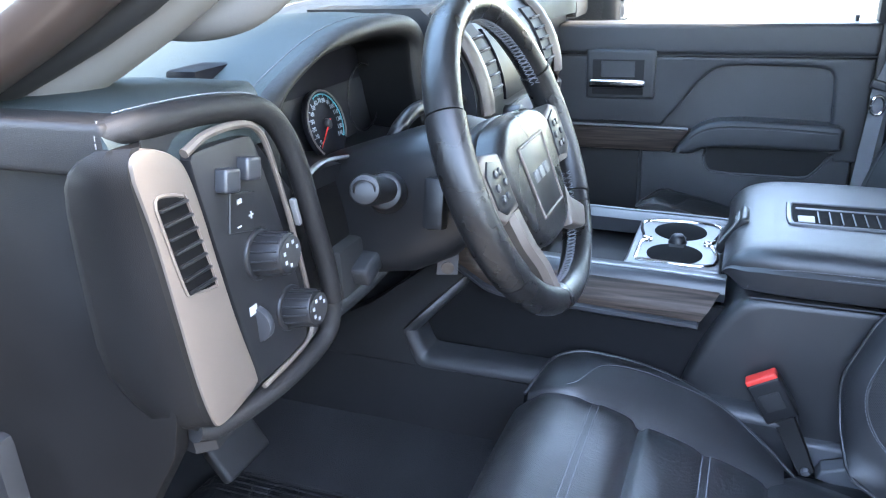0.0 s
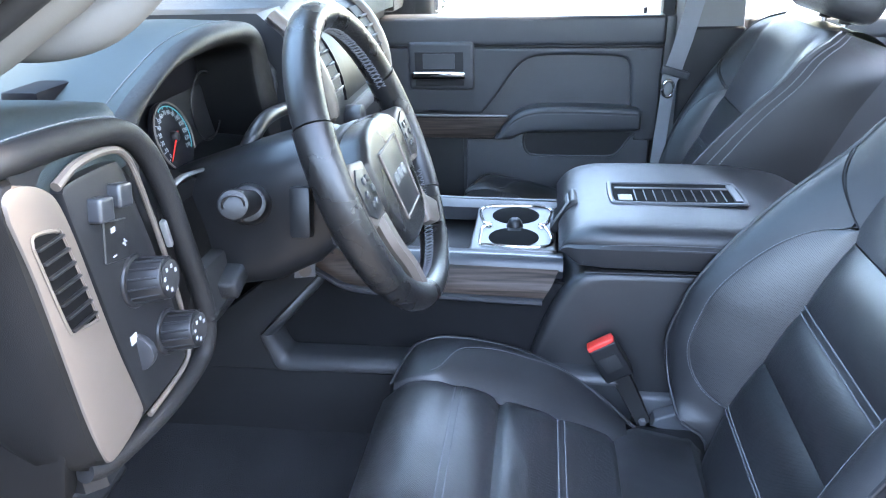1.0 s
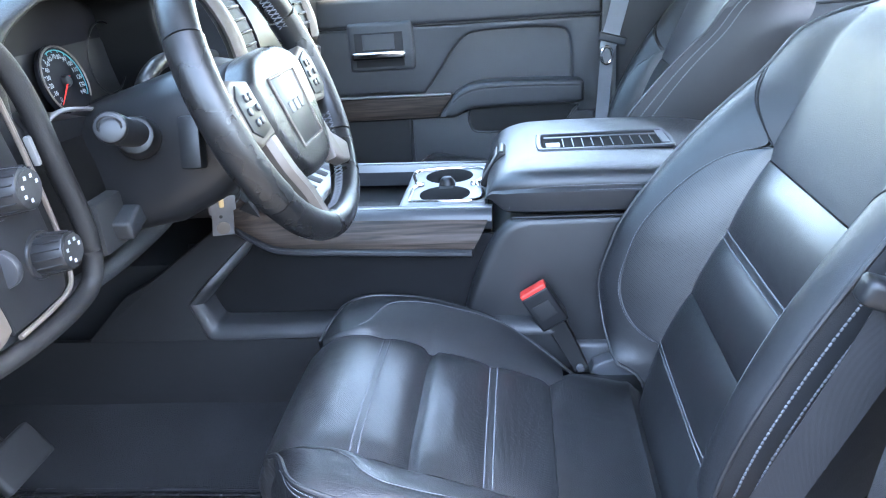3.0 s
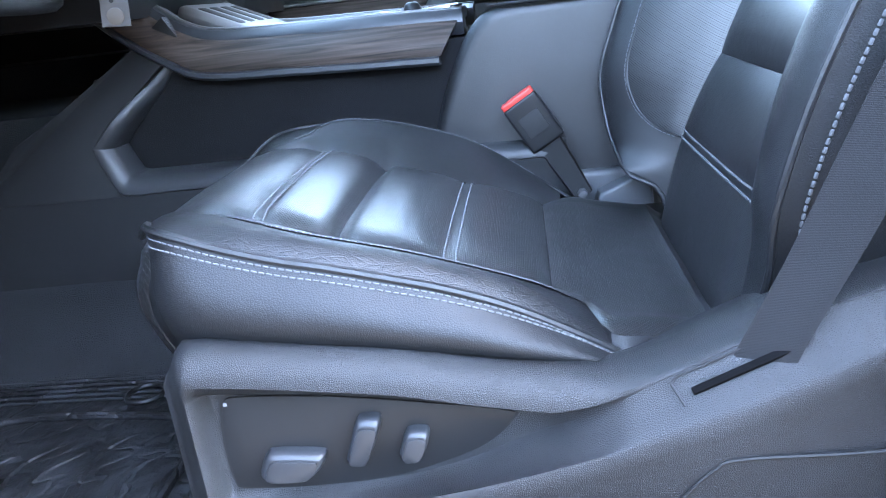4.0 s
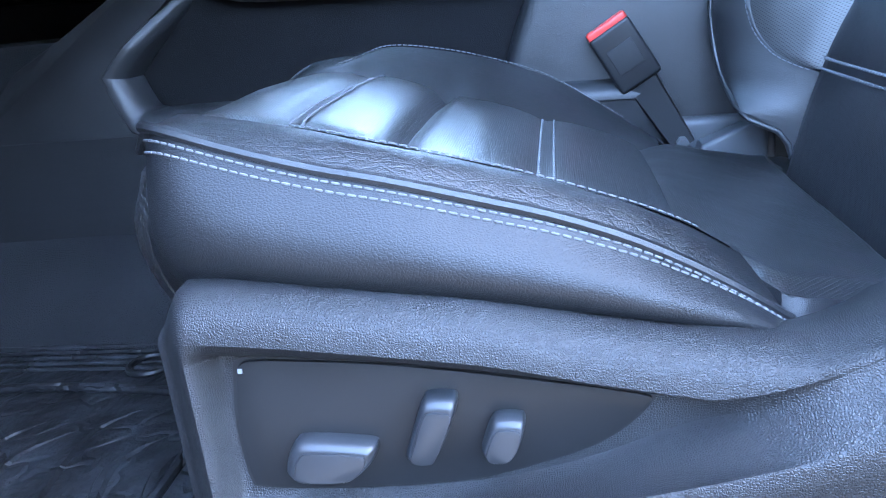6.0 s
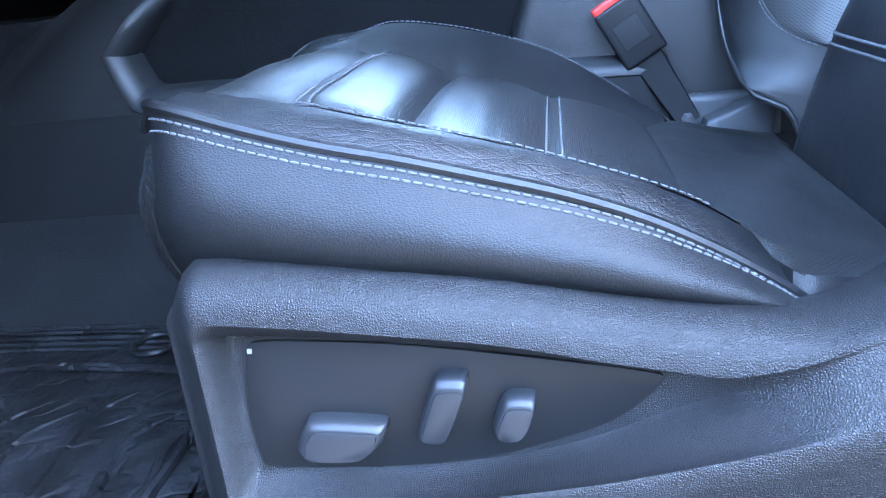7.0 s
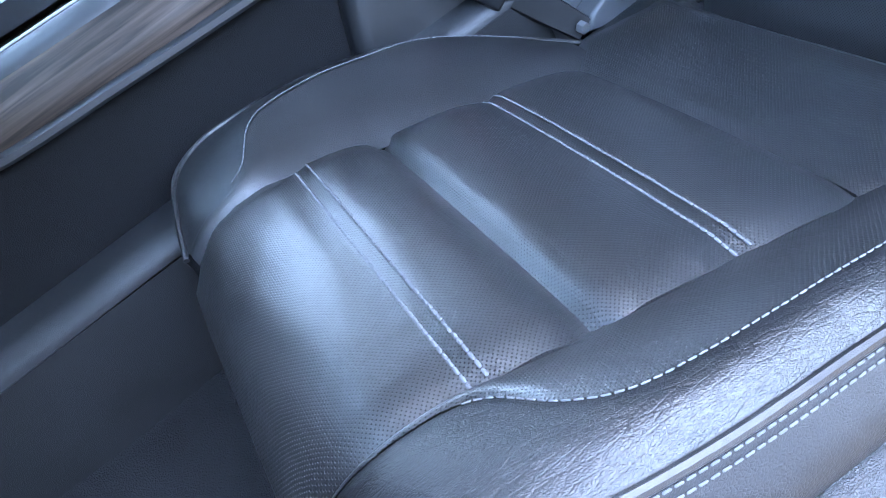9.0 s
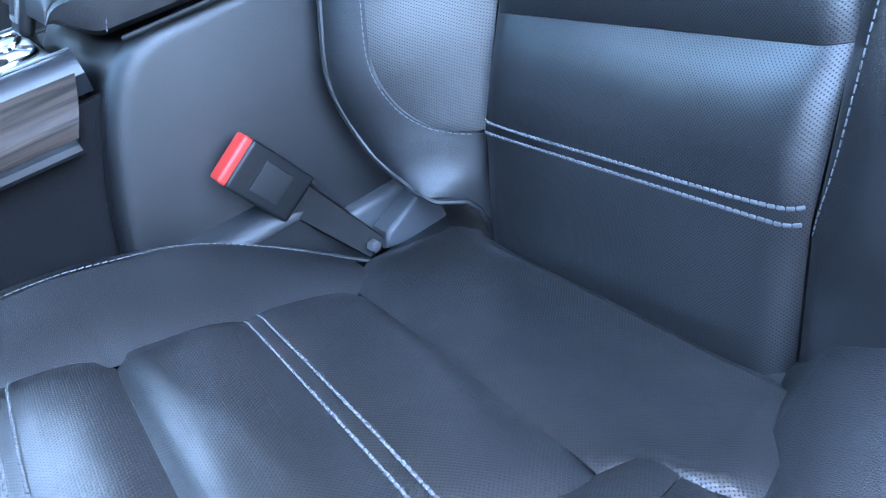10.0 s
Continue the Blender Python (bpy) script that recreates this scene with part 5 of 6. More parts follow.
for y, z in ((-0.789, 0.841), (-0.760, 0.843)):
    part("rocker_switch", turned(box((0.0, -0.0098, -0.009), (0.013, 0.0098, 0.0105), 0.0032, 3), Matrix.Translation((FX + 0.004, y, z)) @ Matrix.Rotation(radians(-12), 4, "X")), SWITCH, sp)
brake = part("gain_buttons", turned(box((0.0, -0.017, -0.018), (0.003, 0.017, 0.016), 0.001, 1), Matrix.Translation((FX + 0.005, -0.772, 0.810)) @ Matrix.Rotation(radians(-14), 4, "X")), SMOOTH, sp, "black buttons with white marks", False)
for y, z, w, h in ((-0.776, 0.820, 0.006, 0.004), (-0.780, 0.799, 0.005, 0.0014), (-0.763, 0.804, 0.0014, 0.006), (-0.763, 0.804, 0.006, 0.0014)):
    part("button_mark", box((FX + 0.0085, y - w / 2, z - h / 2), (FX + 0.0092, y + w / 2, z + h / 2), 0, 1), WHITEINK, brake, smooth=False)


def knob(y, z, r, label):
    k = part("rotary_knob", cylinder((FX + 0.006, y, z), (FX + 0.036, y + 0.002, z + 0.003), r, r * 0.92, 28, 0.002), SMOOTH, sp, label)
    part("knob_base", cylinder((FX + 0.004, y, z), (FX + 0.009, y, z), r * 1.22, r * 1.18, 32, 0.002), SMOOTH, k)
    for j in range(14):
        a = 2 * math.pi * j / 14
        part("grip_rib", tube([(FX + 0.010, y + r * 1.0 * math.cos(a), z + r * math.sin(a)), (FX + 0.034, y + 0.002 + r * 0.93 * math.cos(a), z + 0.003 + r * 0.93 * math.sin(a))], 0.0011, 5), SMOOTH, k)
    part("knob_face", cylinder((FX + 0.036, y + 0.002, z + 0.003), (FX + 0.0372, y + 0.002, z + 0.003), r * 0.80, sides=28), RUBBER, k, "black face with white marks")
    for j in range(6):
        a = radians(20 + 48 * j)
        part("knob_mark", box((FX + 0.037, y + 0.002 + r * 0.52 * math.cos(a) - 0.0014, z + 0.003 + r * 0.52 * math.sin(a) - 0.0016), (FX + 0.0379, y + 0.002 + r * 0.52 * math.cos(a) + 0.0014, z + 0.003 + r * 0.52 * math.sin(a) + 0.0016), 0, 1), WHITEINK, k, smooth=False)


knob(-0.755, 0.765, 0.0195, "black ribbed knob with white marks")
knob(-0.721, 0.697, 0.0185, "black ribbed knob with white marks")
part("thumb_wheel", turned(cylinder((0, -0.004, 0), (0, 0.004, 0), 0.017, sides=24, bevel=0.001), Matrix.Translation((FX + 0.002, -0.768, 0.703))), SWITCH, sp, "ribbed thumb wheel")
part("dimmer_mark", box((FX + 0.0055, -0.780, 0.716), (FX + 0.0068, -0.770, 0.724), 0, 1), WHITEINK, sp, smooth=False)
part("trim_button", turned(box((0, -0.003, -0.014), (0.006, 0.003, 0.014), 0.002, 2), Matrix.Translation((FX + 0.008, -0.700, 0.786)) @ Matrix.Rotation(radians(13), 4, "X")), BRIGHT, dash, "small bright button")

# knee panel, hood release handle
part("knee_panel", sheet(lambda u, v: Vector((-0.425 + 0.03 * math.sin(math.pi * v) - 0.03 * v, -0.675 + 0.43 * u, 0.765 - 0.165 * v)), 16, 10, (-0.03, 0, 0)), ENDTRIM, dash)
part("knee_lower_edge", tube(spline([(-0.42, -0.675, 0.622), (-0.435, -0.60, 0.606), (-0.44, -0.45, 0.598), (-0.46, -0.30, 0.60), (-0.52, -0.24, 0.62)], 24), 0.013, 10), PLASTIC, dash)
hb = part("handle_recess", box((-0.43, -0.590, 0.640), (-0.392, -0.470, 0.700), 0.006), RUBBER, dash)
part("release_handle", turned(box((-0.012, -0.040, -0.012), (0.016, 0.040, 0.012), 0.006, 3), Matrix.Translation((-0.388, -0.530, 0.672)) @ Matrix.Rotation(radians(18), 4, "X")), PLASTIC, hb, "black release handle")
part("lower_cover", sheet(lambda u, v: Vector((-0.46 - 0.42 * v, -0.68 + 0.44 * u, 0.60 + 0.05 * v)), 6, 6, (0, 0, 0.01)), RUBBER, dash)

def hump(u, v):
    y = -0.275 + 0.505 * u
    x = (-0.405, -0.42, -0.45, -0.50, -0.60, -0.72, -0.86)[int(round(v * 6))]
    z = (0.915, 0.938, 0.948, 0.952, 0.948, 0.930, 0.895)[int(round(v * 6))]
    return Vector((x, y, z - 0.07 * abs(2 * u - 1) ** 3.5))


part("stack_cowl", sheet(hump, 30, 6, (0, 0, -0.02)), SOFT, dash, "padded cowl over the centre stack")

# steering column
column = thing("steering_column", (-0.36, -0.475, 0.74), "black steering column shroud with control stalks", "steering column")


def shroud_ring(x, cz, w, h):
    return [(x, -0.475 + w * math.copysign(abs(math.cos(a)) ** 0.6, math.cos(a)), cz + h * math.copysign(abs(math.sin(a)) ** 0.6, math.sin(a))) for a in (2 * math.pi * k / 24 for k in range(24))]


part("shroud", loft([shroud_ring(*r) for r in ((-0.47, 0.705, 0.056, 0.070), (-0.40, 0.718, 0.064, 0.080), (-0.34, 0.732, 0.067, 0.084), (-0.29, 0.750, 0.066, 0.078), (-0.268, 0.758, 0.060, 0.066))]), SMOOTH, column)
st = part("turn_stalk", tube(spline([(-0.345, -0.555, 0.765), (-0.34, -0.59, 0.775), (-0.335, -0.625, 0.787)], 8), lambda u: 0.013 + 0.003 * u, 20), SMOOTH, column)
part("stalk_end", cylinder((-0.335, -0.625, 0.787), (-0.332, -0.634, 0.790), 0.0160, 0.0150, 28, 0.002), SMOOTH, st, "round grey stalk end")
part("stalk_ring", tube([Vector((-0.3315, -0.6345, 0.7905)) + Vector((0.94, 0.32, 0.06)).normalized() * 0.0105 * math.cos(a) + Vector((0, -0.2, 0.98)).normalized() * 0.0105 * math.sin(a) for a in np.linspace(0, 2 * math.pi, 30)], 0.0011, 6), SMOOTH, st)
part("stalk_base", cylinder((-0.352, -0.545, 0.758), (-0.345, -0.568, 0.767), 0.024, 0.020, 28, 0.004), SMOOTH, column)
part("tilt_lever", turned(box((-0.012, -0.010, -0.028), (0.012, 0.010, 0.028), 0.005, 2), Matrix.Translation((-0.292, -0.550, 0.752)) @ Matrix.Rotation(radians(-14), 4, "X")), SMOOTH, column)
part("key_barrel", cylinder((-0.345, -0.385, 0.715), (-0.318, -0.372, 0.712), 0.017, 0.015, 24, 0.002), CHROME, column, "bright key barrel")
part("shift_lever", tube(spline([(-0.40, -0.432, 0.765), (-0.385, -0.455, 0.792), (-0.375, -0.448, 0.812), (-0.372, -0.41, 0.822), (-0.370, -0.34, 0.818), (-0.365, -0.27, 0.808)], 24), lambda u: 0.0105 - 0.0025 * u, 12), SMOOTH, column, "black gear lever")
tag = thing("key_tag", (-0.373, -0.318, 0.575), "grey metal key tag hanging from the ignition", "key tag")
tm = Matrix.Translation((-0.373, -0.320, 0.598)) @ Matrix.Rotation(radians(25), 4, "Z") @ Matrix.Rotation(radians(4), 4, "Y")
part("plate", turned(slab([(-0.017, -0.036), (0.014, -0.036), (0.015, 0.0), (0.019, 0.001), (0.019, 0.022), (-0.020, 0.022), (-0.019, -0.004), (-0.015, -0.005)], plane_frame((0, 0, 0), *SIDE), 0.0016, 0.0005), tm), SWITCHLIGHT, tag)
part("coin", turned(cylinder((-0.001, -0.0014, -0.025), (-0.001, -0.0034, -0.025), 0.0095, sides=28, bevel=0.0005), tm), SILVER, tag, "round pale disc")
part("hole", turned(cylinder((-0.003, -0.0014, -0.008), (-0.003, -0.0022, -0.008), 0.0024, sides=16), tm), RUBBER, tag)
part("tan_strip", turned(box((-0.004, -0.006, 0.006), (0.003, -0.001, 0.050), 0.002, 2), tm), material("tan_strip", (0.45, 0.30, 0.14), 0.5), tag, "tan strip")
part("key_ring", tube([tm @ Vector((0.012 + 0.016 * math.cos(a), 0.0, 0.030 + 0.022 * math.sin(a))) for a in np.linspace(0, 2 * math.pi, 26)], 0.0011, 6), CHROME, tag, "thin steel ring")

# ---- steering wheel ----
RIMSKIN = material("worn_wheel_leather", (0.007, 0.0068, 0.0069), 0.28, spec=0.36, bumps=(("noise", 90, 0.15, 0.001), ("pebble", 1000, 0.3, 0.0002)), spots=(12, (0.012, 0.0116, 0.0117), 0.6))
WC, WT = Vector((-0.222, -0.475, 0.793)), radians(20.5)
wheel = thing("steering_wheel", WC, "black leather steering wheel with silver spokes", "steering wheel")
WM = Matrix.Translation(WC) @ Matrix(((0, -math.sin(WT), math.cos(WT), 0), (1, 0, 0, 0), (0, math.cos(WT), math.sin(WT), 0), (0, 0, 0, 1)))
R = 0.166


def rim_part(a0, a1, fat, mat, label=""):
    n = max(4, int((a1 - a0) / 5))
    rings = [[WM @ Vector(((R + fat * math.cos(b)) * math.cos(a), (R + fat * math.cos(b)) * math.sin(a), fat * 1.12 * math.sin(b))) for b in (2 * math.pi * k / 16 for k in range(16))] for a in np.radians(np.linspace(a0, a1, n + 1))]
    part("rim_section", loft(rings), mat, wheel, label)


for a0, a1, fat, label in ((25, 152, 0.0168, ""), (153, 214, 0.0178, "smoother grip leather"), (215, 325, 0.0168, ""), (326, 384, 0.0178, "smoother grip leather")):
    rim_part(a0 + 0.3, a1 + 0.6, fat, RIMSKIN, label)
lace = bmesh.new()
for k in range(150):
    a = radians(k * 2.4)
    if not (160 < k * 2.4 < 205 or 335 < k * 2.4 < 359 or k * 2.4 < 20):
        for d in (-1, 1):
            stitches([WM @ Vector(((R - 0.0172) * math.cos(a), (R - 0.0172) * math.sin(a), -0.006 * d)), WM @ Vector(((R - 0.0172) * math.cos(a + 0.03), (R - 0.0172) * math.sin(a + 0.03), 0.006 * d))], 0.0125, 0.01, 0.0007, bm=lace)
part("lacing", lace, THREAD, wheel, "pale crossed lacing", kind="stuff")
hub = spline([(-0.098, 0.016, 0), (-0.060, 0.040, 0), (0.0, 0.046, 0), (0.060, 0.040, 0), (0.098, 0.016, 0), (0.090, -0.040, 0), (0.060, -0.098, 0), (0.0, -0.110, 0), (-0.060, -0.098, 0), (-0.090, -0.040, 0), (-0.098, 0.016, 0)], 50)[:-1]
part("hub_back", slab([(p.x * 0.97, p.y * 0.97) for p in hub], WM @ Matrix.Translation((0, 0, -0.044)), 0.030, 0.008, 3), SMOOTH, wheel)
part("airbag_cover", slab([(p.x * 0.94, p.y * 0.95) for p in hub], WM @ Matrix.Translation((0, 0, -0.014)), 0.030, 0.012, 4), RIMSKIN, wheel, "soft black airbag cover")
em = part("badge_plate", slab([(-0.036, -0.044), (0.036, -0.044), (0.043, 0.032), (-0.043, 0.032)], WM @ Matrix.Translation((0, -0.024, 0.0152)), 0.002, 0.001), SMOOTH, wheel)
loop = [(-0.038, -0.046), (0.038, -0.046), (0.045, 0.034), (-0.045, 0.034), (-0.038, -0.046)]
part("badge_frame", tube([WM @ Vector((a, b - 0.024, 0.0172)) for (a, b), (c, d) in zip(loop, loop[1:]) for a, b in ((a + (c - a) * t, b + (d - b) * t) for t in np.linspace(0, 1, 8))], 0.0017, 8), SILVER, em, "silver frame")
for k in range(3):
    part("badge_bar", turned(box((-0.026 + 0.019 * k, -0.034, 0.0162), (-0.012 + 0.019 * k, -0.021, 0.0187), 0.001, 1), WM), SWITCHLIGHT, em)
for s in (-1, 1):
    padline = [(s * 0.088, 0.020), (s * 0.128, 0.028), (s * 0.152, 0.020), (s * 0.152, -0.030), (s * 0.128, -0.044), (s * 0.082, -0.040)]
    pad = part("spoke", slab(padline if s == 1 else padline[::-1], WM @ Matrix.Translation((0, 0, -0.012)), 0.024, 0.004, 3), SILVER, wheel, "satin silver side spoke")
    inner = [(s * 0.097, 0.013), (s * 0.126, 0.020), (s * 0.140, 0.009), (s * 0.138, -0.026), (s * 0.122, -0.036), (s * 0.092, -0.032)]
    part("button_pad", slab(inner if s == 1 else inner[::-1], WM @ Matrix.Translation((0, 0, 0.0112)), 0.003, 0.001), SMOOTH, pad, "black button pad")
    for k in range(6):
        a = 2 * math.pi * k / 6
        part("button", turned(cylinder((s * 0.114 + 0.012 * math.cos(a), -0.008 + 0.015 * math.sin(a), 0.013), (s * 0.114 + 0.012 * math.cos(a), -0.008 + 0.015 * math.sin(a), 0.0165), 0.0042, sides=12, bevel=0.0008), WM), SWITCH, pad)
low_spoke = spline([(-0.094, -0.040, 0.004), (-0.088, -0.078, 0.006), (-0.070, -0.112, 0.006), (-0.056, -0.150, 0.003)], 14)
part("lower_spoke", loft([[WM @ (p + Vector((0.012, 0, -0.010))), WM @ (p + Vector((0.012, 0.0, 0.004))), WM @ (p + Vector((0.004, 0, 0.009))), WM @ (p + Vector((-0.008, 0, 0.008))), WM @ (p + Vector((-0.013, 0, 0.001))), WM @ (p + Vector((-0.010, 0, -0.010)))] for p in low_spoke]), SILVER, wheel, "satin silver lower spoke")
part("lower_spoke", slab([(0.056, -0.098), (0.084, -0.112), (0.104, -0.118), (0.126, -0.096), (0.108, -0.084), (0.084, -0.070), (0.078, -0.050), (0.070, -0.056)], WM @ Matrix.Translation((-0.006, -0.010, -0.001)), 0.016, 0.005, 3), SILVER, wheel, "satin silver lower spoke")

# ---- centre stack ----
stack = thing("centre_stack", (-0.40, CY, 0.60), "centre stack with silver frame, screen and knobs", "centre stack")


def stack_x(z):
    return table([(0.55, -0.42), (0.62, -0.385), (0.70, -0.355), (0.80, -0.345), (0.88, -0.375), (0.935, -0.43)])(z)


part("body", loft([[(stack_x(z), CY - 0.235, z), (stack_x(z), CY + 0.225, z), (-0.60, CY + 0.235, z), (-0.60, CY - 0.24, z)] for z in np.linspace(0.57, 0.93, 14)]), SMOOTH, stack)
part("screen", sheet(lambda u, v: Vector((stack_x(0.785 + 0.105 * v) + 0.004, CY - 0.11 + 0.22 * u, 0.785 + 0.105 * v)), 6, 6, (-0.006, 0, 0)), SCREEN, stack, "dark glossy screen")
for s in (-1, 1):
    part("silver_frame", tube([(stack_x(z) + 0.006, CY + s * (0.205 - 0.05 * max(0, 0.70 - z) / 0.1), z) for z in np.linspace(0.62, 0.925, 16)], 0.019, 10, flat=0.5), SILVER, stack, "satin silver frame bar")
    vent = part("vent", sheet(lambda u, v: Vector((stack_x(0.80 + 0.10 * v) + 0.005, CY + s * 0.160 - 0.03 + 0.06 * u, 0.80 + 0.10 * v)), 4, 4, (-0.006, 0, 0)), RUBBER, stack, "dark air vent")
    for k in range(5):
        part("slat", box((stack_x(0.81 + 0.018 * k) + 0.004, CY + s * 0.160 - 0.028, 0.809 + 0.018 * k), (stack_x(0.81 + 0.018 * k) + 0.009, CY + s * 0.160 + 0.028, 0.813 + 0.018 * k), 0.001, 1), SMOOTH, vent)
    part("radio_knob", cylinder((stack_x(0.755) - 0.002, CY + s * 0.10, 0.755), (stack_x(0.755) + 0.028, CY + s * 0.10, 0.758), 0.020, 0.018, 28, 0.003), SWITCH, stack, "grey ribbed knob")
part("button_row", box((-0.36, CY - 0.075, 0.742), (-0.338, CY + 0.075, 0.770), 0.004), BRIGHT, stack, "silver button row")
part("climate_row", box((-0.375, CY - 0.16, 0.665), (-0.352, CY + 0.16, 0.705), 0.005), SMOOTH, stack)
for k in range(7):
    part("climate_button", box((-0.355, CY - 0.13 + 0.038 * k, 0.676), (-0.346, CY - 0.10 + 0.038 * k, 0.694), 0.003), BRIGHT if k % 3 == 0 else SWITCH, stack)
part("lower_silver", box((-0.40, CY - 0.13, 0.600), (-0.365, CY + 0.13, 0.622), 0.006), BRIGHT, stack, "bright lower strip")
part("glovebox", sheet(lambda u, v: Vector((-0.45 - 0.03 * v, 0.22 + 0.52 * u, 0.86 - 0.30 * v)), 6, 8, (-0.04, 0, 0)), SMOOTH, dash, "black glovebox lid")
part("passenger_lower", box((-0.95, 0.20, 0.52), (-0.52, 0.74, 0.60), 0.02), SMOOTH, dash)

# grab handle on the windscreen pillar
grab = thing("grab_handle", (-0.45, -0.70, 0.97), "light grey grab handle on the windscreen pillar", "grab handle")
part("grip", tube(spline([(-0.56, -0.735, 0.955), (-0.50, -0.705, 0.968), (-0.44, -0.690, 0.972), (-0.39, -0.682, 0.985), (-0.33, -0.678, 1.025), (-0.25, -0.68, 1.10)], 28), lambda u: 0.018 + 0.016 * math.sin(math.pi * min(1, 1.3 * u)), 16), TRIMGREY, grab)

part("mount", tube(spline([(-0.60, -0.755, 0.925), (-0.57, -0.742, 0.945), (-0.545, -0.728, 0.957)], 8), 0.021, 14), TRIMGREY, grab)

# ---- passenger door ----
DY = 0.70
DOORSKIN = material("door_skin", (0.034, 0.035, 0.0375), 0.42, spec=0.5, bumps=(("pebble", 800, 0.4, 0.0003),), spots=(7, (0.044, 0.0455, 0.048), 0.5))
door = thing("passenger_door", (-0.1, 0.74, 0.1), "black passenger door panel with chrome handle and wood strip", "car door")
part("panel", box((-0.75, DY, 0.05), (0.262, 0.77, 0.812), 0.012, 3), DOORSKIN, door)
part("sill_cap", box((-0.75, DY - 0.024, 0.745), (0.264, 0.775, 0.816), 0.012, 3), DOORSKIN, door, "soft window sill pad")
recess = smooth_outline([(-0.190, 0.575), (-0.150, 0.626), (-0.118, 0.672), (-0.085, 0.706), (-0.045, 0.719), (0.06, 0.721), (0.150, 0.717), (0.178, 0.702), (0.186, 0.65), (0.190, 0.575)], 50)
part("upper_trim", slab([(-0.75, 0.575), (-0.75, 0.742), (0.262, 0.742), (0.262, 0.50), (0.200, 0.50)] + recess[::-1] + [(-0.195, 0.570)], plane_frame((0, DY + 0.002, 0), *SIDE), 0.024, 0.010, 4), DOORSKIN, door, "moulded panel round the armrest hollow")
part("sill_joint", box((-0.75, DY - 0.0205, 0.7415), (0.262, DY, 0.7455), 0, 1), RUBBER, door, "dark joint under the window sill", False)
armline = smooth_outline([(-0.158, 0.508), (-0.135, 0.540), (-0.108, 0.572), (-0.065, 0.591), (0.0, 0.596), (0.10, 0.595), (0.205, 0.590)], 30)
part("door_armrest", slab(armline + [(0.216, 0.582), (0.216, 0.536), (0.200, 0.531), (-0.060, 0.529), (-0.090, 0.522), (-0.115, 0.508)], plane_frame((0, DY, 0), *SIDE), 0.052, 0.012, 4), DOORSKIN, door, "padded door armrest")
part("armrest_groove", tube([(a, DY - 0.0515, b - 0.014) for a, b in armline[8:]], 0.0014, 6), RUBBER, door)
part("stitching", stitches([(a, DY - 0.0525, b - 0.019) for a, b in armline[8:]], *SEW), THREAD, door, "pale grey sewn thread", kind="stuff")
strip_ = part("wood_strip", slab([(-0.74, 0.506), (-0.165, 0.506), (-0.120, 0.562), (-0.74, 0.566)], plane_frame((0, DY + 0.001, 0), *SIDE), 0.030, 0.004, 2), WALNUT, door, "dark grained wood strip")
part("strip_edge", tube([(-0.74, DY - 0.028, 0.570), (-0.126, DY - 0.028, 0.566)], 0.0035, 8), BRIGHT, strip_, "thin bright edge")
pocket_line = smooth_outline([(-0.078, 0.524), (-0.084, 0.500), (-0.076, 0.470), (-0.050, 0.459), (0.05, 0.457), (0.140, 0.458), (0.165, 0.470), (0.190, 0.505), (0.198, 0.524), (0.06, 0.528), (-0.078, 0.524)], 50)
part("map_pocket", slab(pocket_line[:-1], plane_frame((0, DY - 0.0165, 0), *SIDE), 0.0025, 0), RUBBER, door, "dark pocket opening", False)
part("pocket_rim", tube([(a, DY - 0.019, b) for a, b in pocket_line], 0.0035, 8), DOORSKIN, door)
part("pocket_panel", slab([(-0.235, 0.18), (0.240, 0.18), (0.244, 0.528), (-0.06, 0.528), (-0.12, 0.503), (-0.235, 0.503)], plane_frame((0, DY + 0.001, 0), *SIDE), 0.019, 0.006, 2), DOORSKIN, door)
part("door_gap", box((-0.60, DY - 0.004, 0.18), (-0.245, DY + 0.002, 0.50), 0.002), RUBBER, door)
hz = part("handle_surround", box((-0.384, DY - 0.030, 0.634), (-0.212, DY - 0.010, 0.758), 0.012, 4), DOORSKIN, door, "black handle surround")
part("handle_recess", box((-0.366, DY - 0.0315, 0.646), (-0.240, DY - 0.028, 0.732), 0.001, 1), RUBBER, hz, "dark recess", False)
part("recess_plate", box((-0.345, DY - 0.033, 0.690), (-0.262, DY - 0.0305, 0.728), 0.001, 1), DOORSKIN, hz)
part("door_handle", box((-0.372, DY - 0.058, 0.666), (-0.232, DY - 0.036, 0.687), 0.008, 4), CHROME, hz, "chrome door handle")
part("lock_pin", cylinder((0.214, 0.728, 0.812), (0.214, 0.728, 0.830), 0.004, 0.005, 12, 0.001), DOORSKIN, door)
part("window_switch", box((-0.335, DY - 0.032, 0.580), (-0.290, DY - 0.008, 0.580), 0.003), SWITCH, door)
pane = part("window_pane", box((-0.62, 0.742, 0.80), (0.262, 0.746, 1.31), 0.0), GLASS, door, "clear side window", False)
pane.visible_shadow = False
part("window_rail", box((0.255, 0.715, 0.80), (0.285, 0.765, 1.31), 0.006), RUBBER, door)

